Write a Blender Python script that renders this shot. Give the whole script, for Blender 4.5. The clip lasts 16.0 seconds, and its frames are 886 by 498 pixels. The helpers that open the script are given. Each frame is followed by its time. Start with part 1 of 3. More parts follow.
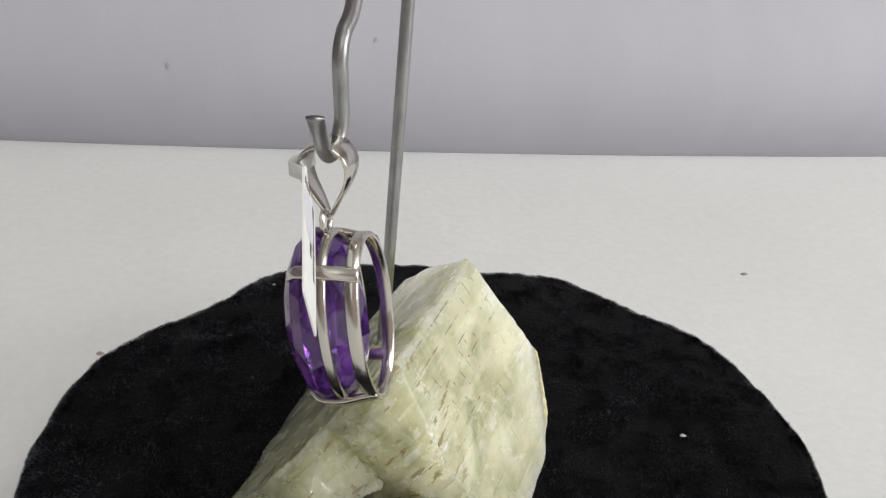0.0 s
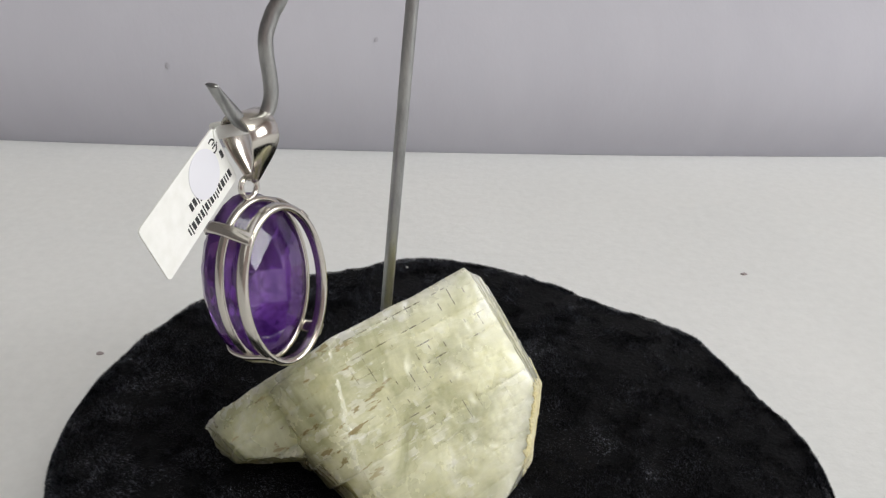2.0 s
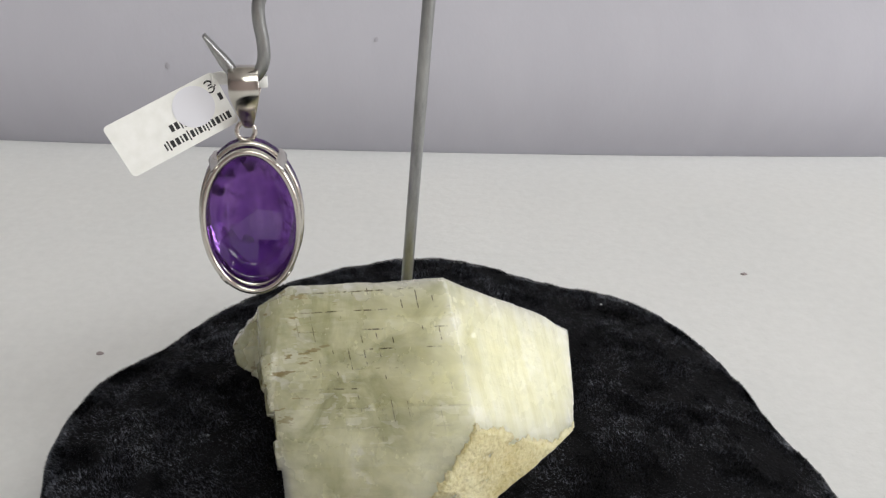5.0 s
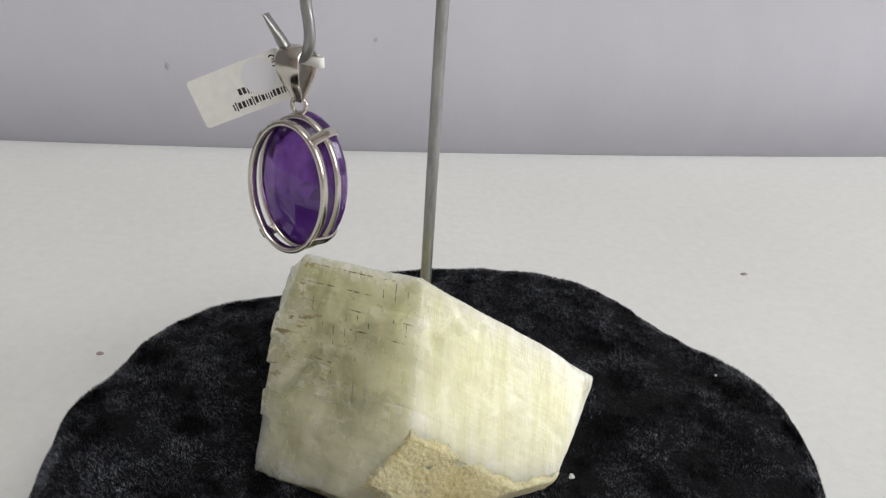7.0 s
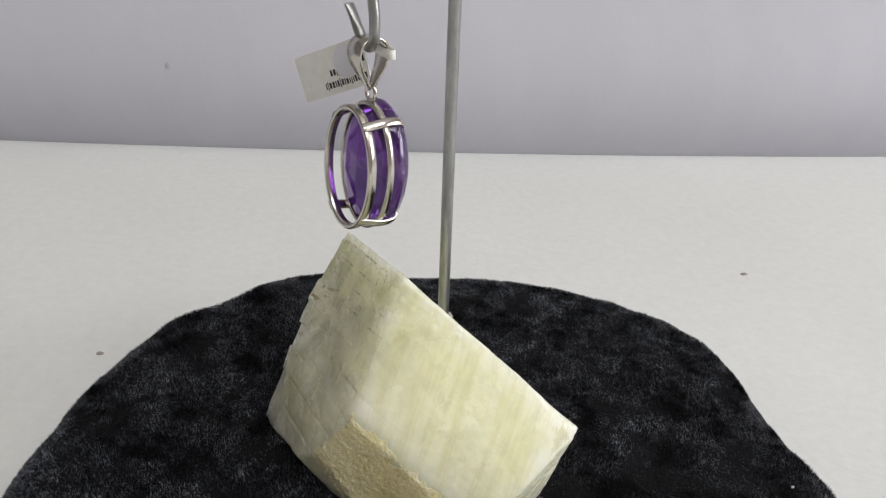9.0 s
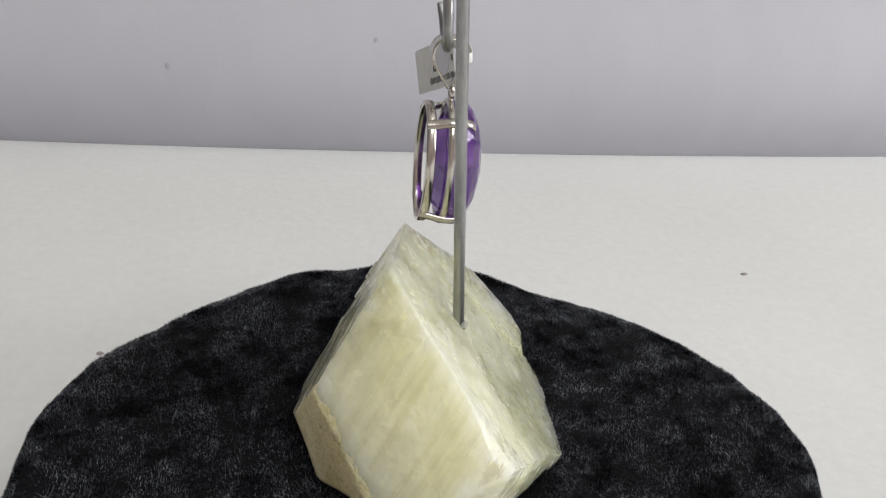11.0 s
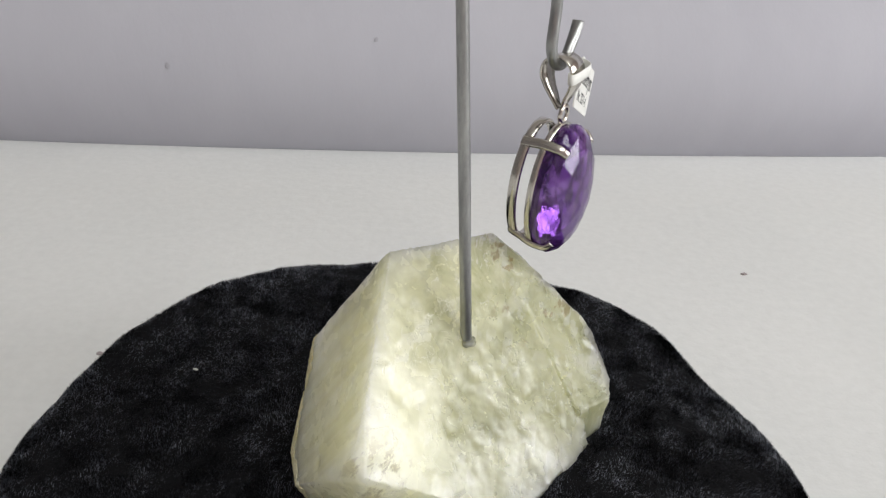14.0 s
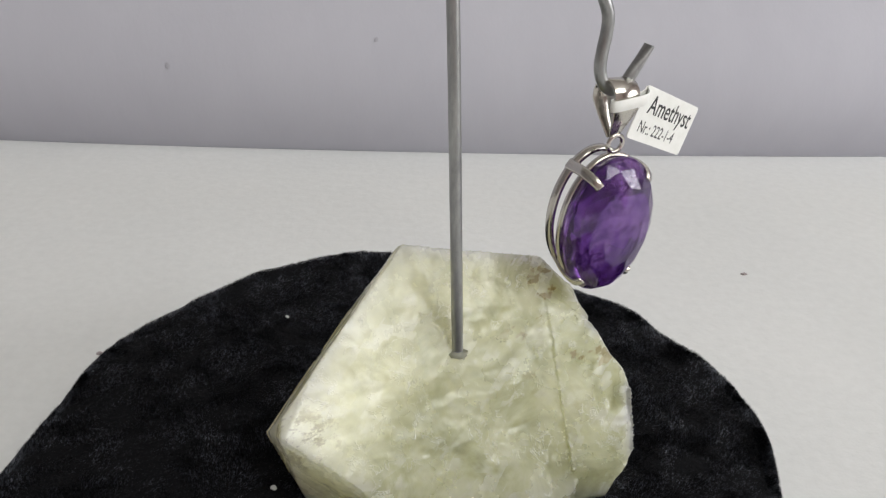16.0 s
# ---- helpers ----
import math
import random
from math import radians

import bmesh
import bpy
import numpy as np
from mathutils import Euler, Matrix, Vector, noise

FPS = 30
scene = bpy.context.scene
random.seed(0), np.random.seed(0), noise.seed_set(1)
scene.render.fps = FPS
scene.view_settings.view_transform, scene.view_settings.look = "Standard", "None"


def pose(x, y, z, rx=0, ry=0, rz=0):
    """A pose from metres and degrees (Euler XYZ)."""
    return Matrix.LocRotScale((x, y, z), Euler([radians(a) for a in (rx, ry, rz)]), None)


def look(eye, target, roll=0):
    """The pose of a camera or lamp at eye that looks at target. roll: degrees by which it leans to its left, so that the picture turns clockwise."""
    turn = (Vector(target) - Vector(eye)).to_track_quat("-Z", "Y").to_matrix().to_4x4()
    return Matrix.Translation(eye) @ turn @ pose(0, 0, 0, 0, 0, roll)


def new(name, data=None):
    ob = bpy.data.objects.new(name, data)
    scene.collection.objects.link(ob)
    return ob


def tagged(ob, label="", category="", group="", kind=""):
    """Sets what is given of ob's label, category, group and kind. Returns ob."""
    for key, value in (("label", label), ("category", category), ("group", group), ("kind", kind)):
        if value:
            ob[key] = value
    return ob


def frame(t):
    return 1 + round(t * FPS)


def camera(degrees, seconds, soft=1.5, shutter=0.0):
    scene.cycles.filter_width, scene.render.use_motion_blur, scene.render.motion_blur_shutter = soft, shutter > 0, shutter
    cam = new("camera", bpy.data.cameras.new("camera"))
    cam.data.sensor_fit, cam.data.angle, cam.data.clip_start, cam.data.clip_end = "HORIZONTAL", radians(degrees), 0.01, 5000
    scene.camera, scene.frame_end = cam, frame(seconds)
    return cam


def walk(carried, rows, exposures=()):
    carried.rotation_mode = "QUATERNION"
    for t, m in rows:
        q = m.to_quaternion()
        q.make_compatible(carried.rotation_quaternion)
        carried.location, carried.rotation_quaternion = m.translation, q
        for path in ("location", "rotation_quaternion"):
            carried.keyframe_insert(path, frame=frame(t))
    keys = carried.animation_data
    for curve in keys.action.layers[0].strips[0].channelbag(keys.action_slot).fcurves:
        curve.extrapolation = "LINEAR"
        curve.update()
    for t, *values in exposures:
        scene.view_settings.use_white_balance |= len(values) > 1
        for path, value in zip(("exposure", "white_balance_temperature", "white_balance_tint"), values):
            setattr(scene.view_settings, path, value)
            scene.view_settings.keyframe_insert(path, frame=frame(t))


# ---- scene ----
# Turntable angle in degrees, every half second from 0 s.
SPIN = [0.0, -7.19, -14.55, -21.88, -29.38, -36.64, -43.89, -51.08, -58.43, -65.82, -73.2, -80.59, -87.98, -95.33, -102.51, -109.62, -116.71, -123.85, -131.01, -138.17, -145.33, -152.51, -159.75, -166.96, -174.07, -181.17, -188.46, -195.92, -203.4, -210.91, -218.44, -225.92, -233.47]


def angle(t):
    k = min(int(t * 2), len(SPIN) - 2)
    return SPIN[k] + (SPIN[k + 1] - SPIN[k]) * (t * 2 - k)


# ---- camera ----
cam = camera(56.99, 16.0, soft=1.3)
EYE = pose(0.0030, -0.1400, 0.1515, 62.223, 0, 0) @ pose(0, 0, 0, 0, 0, 2.662)
walk(cam, [(0.0, EYE), (16.0, EYE)], [(0.0, 0.11), (1.5, 0.05), (4.0, 0.06), (8.0, 0.07), (10.5, 0.13), (12.0, 0.13), (14.0, 0.05), (16.0, -0.01)])

# ---- world and light ----
world = bpy.data.worlds.new("world")
scene.world = world
world.use_nodes = True
world.node_tree.nodes["Background"].inputs[0].default_value = (0.80, 0.86, 1.0, 1)
world.node_tree.nodes["Background"].inputs[1].default_value = 0.17


def area_lamp(name, eye, target, sx, sy, watts, colour):
    data = bpy.data.lights.new(name, "AREA")
    data.shape, data.size, data.size_y, data.energy, data.color = "RECTANGLE", sx, sy, watts, colour
    ob = new(name, data)
    ob.matrix_world = look(eye, target)
    return tagged(ob, kind="structure")


area_lamp("ceiling_lamp", (0.66, -0.90, 1.50), (0.08, 0.0, 0.03), 1.3, 0.8, 17.4, (0.965, 0.99, 0.95))
area_lamp("window_light", (1.86, -0.35, 0.62), (0.0, -0.35, 0.45), 1.1, 0.9, 23.8, (0.985, 0.985, 1.0))


# ---- materials ----
def mat(name, base, rough=0.5, metal=0.0, **extra):
    m = bpy.data.materials.new(name)
    m.use_nodes = True
    b = m.node_tree.nodes["Principled BSDF"]
    b.inputs["Base Color"].default_value = (*base, 1)
    b.inputs["Roughness"].default_value = rough
    b.inputs["Metallic"].default_value = metal
    for key, value in extra.items():
        b.inputs[key.replace("_", " ")].default_value = value
    return m


def node(m, kind, **values):
    n = m.node_tree.nodes.new(kind)
    for key, value in values.items():
        if key in n.inputs:
            n.inputs[key].default_value = value
    return n


def wire(m, a, i, b, j):
    m.node_tree.links.new(a.outputs[i], b.inputs[j])


def place_of(m, stretch=(1, 1, 1), turn=(0, 0, 0)):
    co = node(m, "ShaderNodeTexCoord")
    mp = node(m, "ShaderNodeMapping")
    mp.inputs["Scale"].default_value = stretch
    mp.inputs["Rotation"].default_value = [radians(a) for a in turn]
    wire(m, co, "Object", mp, "Vector")
    return mp


def noise_of(m, vec, scale, detail=4.0, rough=0.55, distort=0.0):
    n = node(m, "ShaderNodeTexNoise", Scale=scale, Detail=detail, Roughness=rough, Distortion=distort)
    wire(m, vec, "Vector", n, "Vector")
    return n


def ramp(m, src, out, stops):
    r = m.node_tree.nodes.new("ShaderNodeValToRGB")
    e = r.color_ramp.elements
    while len(e) < len(stops):
        e.new(0.5)
    for k, (p, c) in enumerate(stops):
        e[k].position = p
        e[k].color = (*c, 1) if isinstance(c, tuple) else (c, c, c, 1)
    wire(m, src, out, r, "Fac")
    return r


def mix(m, fac, a, b, how="MIX"):
    x = m.node_tree.nodes.new("ShaderNodeMix")
    x.data_type, x.blend_type = "RGBA", how
    for sock, v in ((0, fac), (6, a), (7, b)):
        if isinstance(v, (int, float)):
            x.inputs[sock].default_value = v
        elif isinstance(v, tuple) and not isinstance(v[0], bpy.types.Node):
            x.inputs[sock].default_value = (*v, 1)
        else:
            m.node_tree.links.new(v[0].outputs[v[1]], x.inputs[sock])
    return x


def bump(m, src, out, strength, distance, under=None):
    b = node(m, "ShaderNodeBump", Strength=strength, Distance=distance)
    wire(m, src, out, b, "Height")
    if under:
        wire(m, under, "Normal", b, "Normal")
    wire(m, b, "Normal", m.node_tree.nodes["Principled BSDF"], "Normal")
    return b


def to(m, src, out, socket):
    wire(m, src, out, m.node_tree.nodes["Principled BSDF"], socket)


def make_tabletop():
    m = mat("white_felt", (0.78, 0.78, 0.765), 0.85)
    v = place_of(m)
    big = noise_of(m, v, 9.0, 3)
    fine = noise_of(m, v, 260.0, 5, 0.6)
    c = ramp(m, big, "Fac", [(0.3, (0.74, 0.745, 0.735)), (0.7, (0.80, 0.80, 0.785))])
    c2 = mix(m, 0.25, (c, "Color"), (ramp(m, fine, "Fac", [(0.3, 0.68), (0.7, 0.86)]), "Color"))
    to(m, c2, 2, "Base Color")
    mid = noise_of(m, v, 70.0, 6, 0.65)
    b = bump(m, mid, "Fac", 0.09, 0.003)
    bump(m, fine, "Fac", 0.25, 0.0006, b)
    return m


def make_backdrop():
    m = mat("lilac_cloth", (0.70, 0.66, 0.72), 0.9)
    v = place_of(m)
    wv = place_of(m, (1, 1, 0.35))
    big = noise_of(m, v, 6.0, 3)
    slub = noise_of(m, wv, 60.0, 4, 0.6)
    weave = noise_of(m, place_of(m, (1, 1, 0.5)), 700.0, 3)
    c = ramp(m, big, "Fac", [(0.3, (0.462, 0.456, 0.508)), (0.7, (0.506, 0.500, 0.550))])
    c2 = mix(m, 0.12, (c, "Color"), (ramp(m, slub, "Fac", [(0.3, (0.42, 0.41, 0.46)), (0.7, (0.58, 0.57, 0.615))]), "Color"))
    to(m, c2, 2, "Base Color")
    b = bump(m, slub, "Fac", 0.10, 0.0015)
    bump(m, weave, "Fac", 0.1, 0.0004, b)
    return m


def make_velvet():
    m = mat("black_velvet", (0.004, 0.004, 0.005), 0.85)
    b = m.node_tree.nodes["Principled BSDF"]
    b.inputs["Specular IOR Level"].default_value = 0.1
    b.inputs["Sheen Weight"].default_value = 0.02
    b.inputs["Sheen Roughness"].default_value = 0.4
    v = place_of(m)
    bump(m, noise_of(m, v, 900.0, 3), "Fac", 0.5, 0.001)
    return m


def make_pile():
    m = mat("velvet_pile", (0.006, 0.006, 0.008), 0.32)
    b = m.node_tree.nodes["Principled BSDF"]
    b.inputs["Specular IOR Level"].default_value = 0.6
    b.inputs["Specular Tint"].default_value = (0.84, 0.90, 1.0, 1)
    geo = node(m, "ShaderNodeNewGeometry")
    # bright bluish fibres are glints painted into the base colour
    r = ramp(m, geo, "Random Per Island", [(0.0, (0.001, 0.001, 0.0015)), (0.62, (0.002, 0.002, 0.003)), (1.0, (0.24, 0.25, 0.31))])
    # crushed patches: noise puts the mottled sheen into colour and gloss
    patch = ramp(m, noise_of(m, place_of(m), 110.0, 4, 0.65), "Fac", [(0.40, 0.04), (0.60, 1.0)])
    to(m, mix(m, 1.0, (r, "Color"), (patch, "Color"), "MULTIPLY"), 2, "Base Color")
    shine = ramp(m, geo, "Random Per Island", [(0.0, 0.06), (0.45, 0.40), (0.75, 1.0)])
    to(m, mix(m, 0.85, (shine, "Color"), (mix(m, 1.0, (shine, "Color"), (patch, "Color"), "MULTIPLY"), 2)), 2, "Specular IOR Level")
    return m


# Directions of the three cleavages of the crystal.
CLEAVE = (Vector((0.781, -0.408, 0.473)), Vector((-0.742, 0.182, 0.646)), Vector((0.642, 0.575, 0.508)))
LAYERS = (3.7, 5.2, 2.6)  # thickness of the layers along each, in millimetres


def along_cleavage(m, sx, sy, sz):
    """Texture space whose axes are the cleavage directions, each with its own scale."""
    co = node(m, "ShaderNodeTexCoord")
    comb = node(m, "ShaderNodeCombineXYZ")
    for k, (n, f) in enumerate(zip(CLEAVE, (sx, sy, sz))):
        d = m.node_tree.nodes.new("ShaderNodeVectorMath")
        d.operation = "DOT_PRODUCT"
        d.inputs[1].default_value = n * f
        wire(m, co, "Object", d, 0)
        wire(m, d, "Value", comb, k)
    return comb


def steps_along(m, k, wobble):
    """Position along cleavage k in layers, so that whole numbers fall on the seams between layers."""
    co = node(m, "ShaderNodeTexCoord")
    d = m.node_tree.nodes.new("ShaderNodeVectorMath")
    d.operation = "DOT_PRODUCT"
    d.inputs[1].default_value = CLEAVE[k] * (1000.0 / LAYERS[k])
    wire(m, co, "Object", d, 0)
    bend = node(m, "ShaderNodeMath")
    bend.operation = "MULTIPLY_ADD"
    bend.inputs[1].default_value = wobble
    bend.inputs[2].default_value = CLEAVE[k].z * 30.0 / LAYERS[k] - wobble / 2
    wire(m, noise_of(m, place_of(m), 160.0, 4), "Fac", bend, 0)
    add = node(m, "ShaderNodeMath")
    wire(m, d, "Value", add, 0)
    wire(m, bend, "Value", add, 1)
    return add


def seam_of(m, pos, wide):
    """1 on the seams of a position along a cleavage, 0 between them."""
    fold = node(m, "ShaderNodeMath")
    fold.operation = "PINGPONG"
    fold.inputs[1].default_value = 0.5
    wire(m, pos, "Value", fold, 0)
    return ramp(m, fold, "Value", [(0.0, 1.0), (wide, 0.9), (wide * 1.8, 0.0)])


def tone_of(m, pos):
    """A random tone for each layer."""
    whole = node(m, "ShaderNodeMath")
    whole.operation = "FLOOR"
    wire(m, pos, "Value", whole, 0)
    w = m.node_tree.nodes.new("ShaderNodeTexWhiteNoise")
    w.noise_dimensions = "1D"
    wire(m, whole, "Value", w, "W")
    return w


def node_minus(m, src, out):
    n = node(m, "ShaderNodeMath")
    n.operation = "MULTIPLY"
    n.inputs[1].default_value = -1.0
    wire(m, src, out, n, 0)
    return n


def both_of(m, a, b):
    return mix(m, 1.0, a, b, "MULTIPLY")


def make_calcite():
    m = mat("calcite", (0.78, 0.76, 0.62), 0.18)
    b = m.node_tree.nodes["Principled BSDF"]
    b.inputs["IOR"].default_value = 1.58
    b.inputs["Specular IOR Level"].default_value = 0.32
    b.inputs["Subsurface Weight"].default_value = 0.95
    b.inputs["Subsurface Radius"].default_value = (1.0, 0.98, 0.84)
    b.inputs["Subsurface Scale"].default_value = 0.022
    b.inputs["Coat Roughness"].default_value = 0.10
    v = place_of(m)
    # milky clouds and clearer grey depths
    cloud = noise_of(m, v, 78.0, 6, 0.62, 0.8)
    c = ramp(m, cloud, "Fac", [(0.30, (0.44, 0.445, 0.30)), (0.44, (0.67, 0.67, 0.48)), (0.57, (0.84, 0.835, 0.645)), (0.72, (0.97, 0.965, 0.85))])
    depth = noise_of(m, along_cleavage(m, 70, 150, 90), 1.0, 5, 0.62, 0.4)
    c = mix(m, 0.75, (c, "Color"), (both_of(m, (c, "Color"), (ramp(m, depth, "Fac", [(0.34, (0.76, 0.77, 0.69)), (0.52, (0.97, 0.97, 0.95)), (0.64, (1.0, 1.0, 1.0))]), "Color")), 2))
    # each layer has its own tone
    s0, s1, s2 = steps_along(m, 0, 0.10), steps_along(m, 1, 0.05), steps_along(m, 2, 0.12)
    t1 = ramp(m, tone_of(m, s1), "Value", [(0.0, (0.90, 0.897, 0.84)), (1.0, (1.0, 1.0, 1.0))])
    c = both_of(m, (c, 2), (t1, "Color"))
    t2 = ramp(m, tone_of(m, s2), "Value", [(0.0, (0.955, 0.95, 0.92)), (1.0, (1.0, 1.0, 1.0))])
    c = both_of(m, (c, 2), (t2, "Color"))
    # rhombic flakes that have come loose inside, their white shine put into the colour
    block = node(m, "ShaderNodeTexVoronoi", Scale=1.0, Randomness=0.9)
    block.distance = "CHEBYCHEV"
    wire(m, along_cleavage(m, 330, 720, 420), "Vector", block, "Vector")
    chip = node(m, "ShaderNodeSeparateColor")
    wire(m, block, "Color", chip, "Color")
    spot = noise_of(m, v, 105.0, 3)
    here = ramp(m, spot, "Fac", [(0.50, 0.0), (0.58, 1.0)])
    flake = both_of(m, (ramp(m, chip, "Red", [(0.66, 0.0), (0.71, 0.42)]), "Color"), (here, "Color"))
    c = mix(m, (flake, 2), (c, 2), (0.965, 0.96, 0.90))
    thin = noise_of(m, along_cleavage(m, 240, 1500, 380), 1.0, 3, 0.6)
    streak = both_of(m, (ramp(m, thin, "Fac", [(0.61, 0.0), (0.68, 0.45)]), "Color"), (here, "Color"))
    c = mix(m, (streak, 2), (c, 2), (0.98, 0.975, 0.93))
    # small curved fractures on the broken sides, their glints painted white in the colour
    front = m.node_tree.nodes.new("ShaderNodeVectorMath")
    front.operation = "DOT_PRODUCT"
    front.inputs[1].default_value = CLEAVE[0]
    wire(m, node(m, "ShaderNodeTexCoord"), "Normal", front, 0)
    curl = noise_of(m, v, 330.0, 3, 0.55, 1.2)
    nick_glint = ramp(m, curl, "Fac", [(0.472, 0.0), (0.490, 0.9), (0.510, 0.9), (0.528, 0.0)])
    nick_glint = both_of(m, (nick_glint, "Color"), (ramp(m, noise_of(m, v, 170.0, 3), "Fac", [(0.53, 0.0), (0.60, 1.0)]), "Color"))
    nick_glint = both_of(m, (nick_glint, 2), (ramp(m, front, "Value", [(0.0, 0.6), (0.5, 0.0)]), "Color"))
    c = mix(m, (nick_glint, 2), (c, 2), (1.0, 0.995, 0.95))
    # dark dust in the seams: long dotted lines one way, short ticks the other
    grain = ramp(m, noise_of(m, v, 560.0, 4, 0.65), "Fac", [(0.46, 0.0), (0.54, 1.0)])
    near = m.node_tree.nodes.new("ShaderNodeVectorMath")
    near.operation = "DISTANCE"
    near.inputs[1].default_value = (0.0095, -0.0080, 0.0365)
    wire(m, v, "Vector", near, 0)
    most = ramp(m, near, "Value", [(0.013, 1.0), (0.024, 0.0)])
    w1 = ramp(m, noise_of(m, v, 110.0, 3), "Fac", [(0.49, 0.0), (0.55, 1.0)])
    w2 = ramp(m, noise_of(m, along_cleavage(m, 150, 330, 150), 1.0, 2), "Fac", [(0.53, 0.0), (0.57, 1.0)])
    half = node(m, "ShaderNodeMath")
    half.operation = "MULTIPLY"
    half.inputs[1].default_value = 1.5
    wire(m, s1, "Value", half, 0)
    long_line = both_of(m, (seam_of(m, half, 0.024), "Color"), (w1, "Color"))
    tick = both_of(m, (seam_of(m, s2, 0.024), "Color"), (w2, "Color"))
    tick0 = both_of(m, (seam_of(m, s0, 0.016), "Color"), (w2, "Color"))
    lines = mix(m, 1.0, (mix(m, 1.0, (long_line, 2), (tick, 2), "LIGHTEN"), 2), (tick0, 2), "LIGHTEN")
    lines = both_of(m, (both_of(m, (lines, 2), (grain, "Color")), 2), (most, "Color"))
    lines = both_of(m, (lines, 2), (ramp(m, front, "Value", [(0.80, 0.0), (0.90, 1.0)]), "Color"))
    c = mix(m, (lines, 2), (c, 2), (0.09, 0.075, 0.045))
    # one half is clear, the other milky
    toward = m.node_tree.nodes.new("ShaderNodeVectorMath")
    toward.operation = "DOT_PRODUCT"
    toward.inputs[1].default_value = (0.6, 0.8, 0.0)
    wire(m, v, "Vector", toward, 0)
    milk = ramp(m, toward, "Value", [(0.003, 0.0), (0.017, 0.92)])
    pale = mix(m, 0.32, (1.0, 0.985, 0.745), (c, 2))
    c = mix(m, (milk, "Color"), (both_of(m, (c, 2), (0.945, 0.94, 0.89)), 2), (pale, 2))
    rear = node(m, "ShaderNodeSeparateXYZ")
    wire(m, v, "Vector", rear, "Vector")
    clear = ramp(m, node_minus(m, rear, "X"), "Value", [(0.003, 0.0), (0.014, 1.0)])
    c = mix(m, (clear, "Color"), (c, 2), (both_of(m, (c, 2), (0.93, 0.945, 0.90)), 2))
    # brown flecks near the broken end
    fleck = noise_of(m, along_cleavage(m, 210, 620, 210), 1.0, 3, 0.6)
    end = m.node_tree.nodes.new("ShaderNodeVectorMath")
    end.operation = "DISTANCE"
    end.inputs[1].default_value = (-0.006, -0.034, 0.026)
    wire(m, v, "Vector", end, 0)
    k1 = ramp(m, fleck, "Fac", [(0.62, 0.0), (0.65, 0.85)])
    k2 = ramp(m, end, "Value", [(0.014, 1.0), (0.026, 0.0)])
    c = mix(m, (both_of(m, (k1, "Color"), (k2, "Color")), 2), (c, 2), (0.33, 0.26, 0.12))
    # earth in the hollow at the foot of the broken side
    hollow = m.node_tree.nodes.new("ShaderNodeVectorMath")
    hollow.operation = "DISTANCE"
    hollow.inputs[1].default_value = (-0.0071, 0.0321, 0.0197)
    wire(m, v, "Vector", hollow, 0)
    soil = both_of(m, (ramp(m, hollow, "Value", [(0.002, 1.0), (0.010, 0.0)]), "Color"), (ramp(m, noise_of(m, along_cleavage(m, 420, 180, 420), 1.0, 5, 0.7), "Fac", [(0.51, 0.0), (0.60, 0.65)]), "Color"))
    c = mix(m, (soil, 2), (c, 2), (0.22, 0.17, 0.09))
    # an etched, matt patch on the milky face
    facing = m.node_tree.nodes.new("ShaderNodeVectorMath")
    facing.operation = "DOT_PRODUCT"
    facing.inputs[1].default_value = CLEAVE[2]
    wire(m, node(m, "ShaderNodeTexCoord"), "Normal", facing, 0)
    sheer = ramp(m, facing, "Value", [(0.93, 0.0), (0.975, 1.0)])
    mark = m.node_tree.nodes.new("ShaderNodeVectorMath")
    mark.operation = "DISTANCE"
    mark.inputs[1].default_value = (0.0105, 0.0185, 0.0230)
    wire(m, v, "Vector", mark, 0)
    ring = ramp(m, mark, "Value", [(0.0010, 0.3), (0.0035, 0.9), (0.0055, 0.9), (0.0075, 0.0)])
    etched = both_of(m, (ring, "Color"), (ramp(m, noise_of(m, v, 330.0, 4, 0.6), "Fac", [(0.50, 0.0), (0.57, 1.0)]), "Color"))
    etched = both_of(m, (etched, 2), (sheer, "Color"))
    c = mix(m, (both_of(m, (etched, 2), (0.4, 0.4, 0.4)), 2), (c, 2), (0.60, 0.58, 0.40))
    rule = noise_of(m, along_cleavage(m, 520, 45, 45), 1.0, 4, 0.65)
    ruled = ramp(m, rule, "Fac", [(0.38, (0.91, 0.90, 0.82)), (0.52, (0.99, 0.985, 0.96)), (0.60, (1.0, 1.0, 1.0))])
    c = mix(m, (sheer, "Color"), (c, 2), (both_of(m, (c, 2), (ruled, "Color")), 2))
    to(m, c, 2, "Base Color")
    gloss = ramp(m, noise_of(m, v, 140.0, 4), "Fac", [(0.35, 0.16), (0.65, 0.34)])
    to(m, mix(m, (etched, 2), (gloss, "Color"), (0.7, 0.7, 0.7)), 2, "Roughness")
    glass = ramp(m, depth, "Fac", [(0.36, 0.24), (0.60, 0.12)])
    to(m, mix(m, (milk, "Color"), (mix(m, (clear, "Color"), (glass, "Color"), (0.36, 0.36, 0.36)), 2), (0.0, 0.0, 0.0)), 2, "Transmission Weight")
    coat = ramp(m, spot, "Fac", [(0.40, 0.08), (0.58, 0.38)])
    to(m, mix(m, (etched, 2), (coat, "Color"), (0.0, 0.0, 0.0)), 2, "Coat Weight")
    # fine growth lines and chipped facets in the relief
    grow = noise_of(m, along_cleavage(m, 1150, 240, 240), 1.0, 4, 0.6, 0.7)
    lined = both_of(m, (grow, "Fac"), (sheer, "Color"))
    b0 = bump(m, chip, "Green", 0.07, 0.0005)
    b1 = bump(m, lined, 2, 0.17, 0.0005, b0)
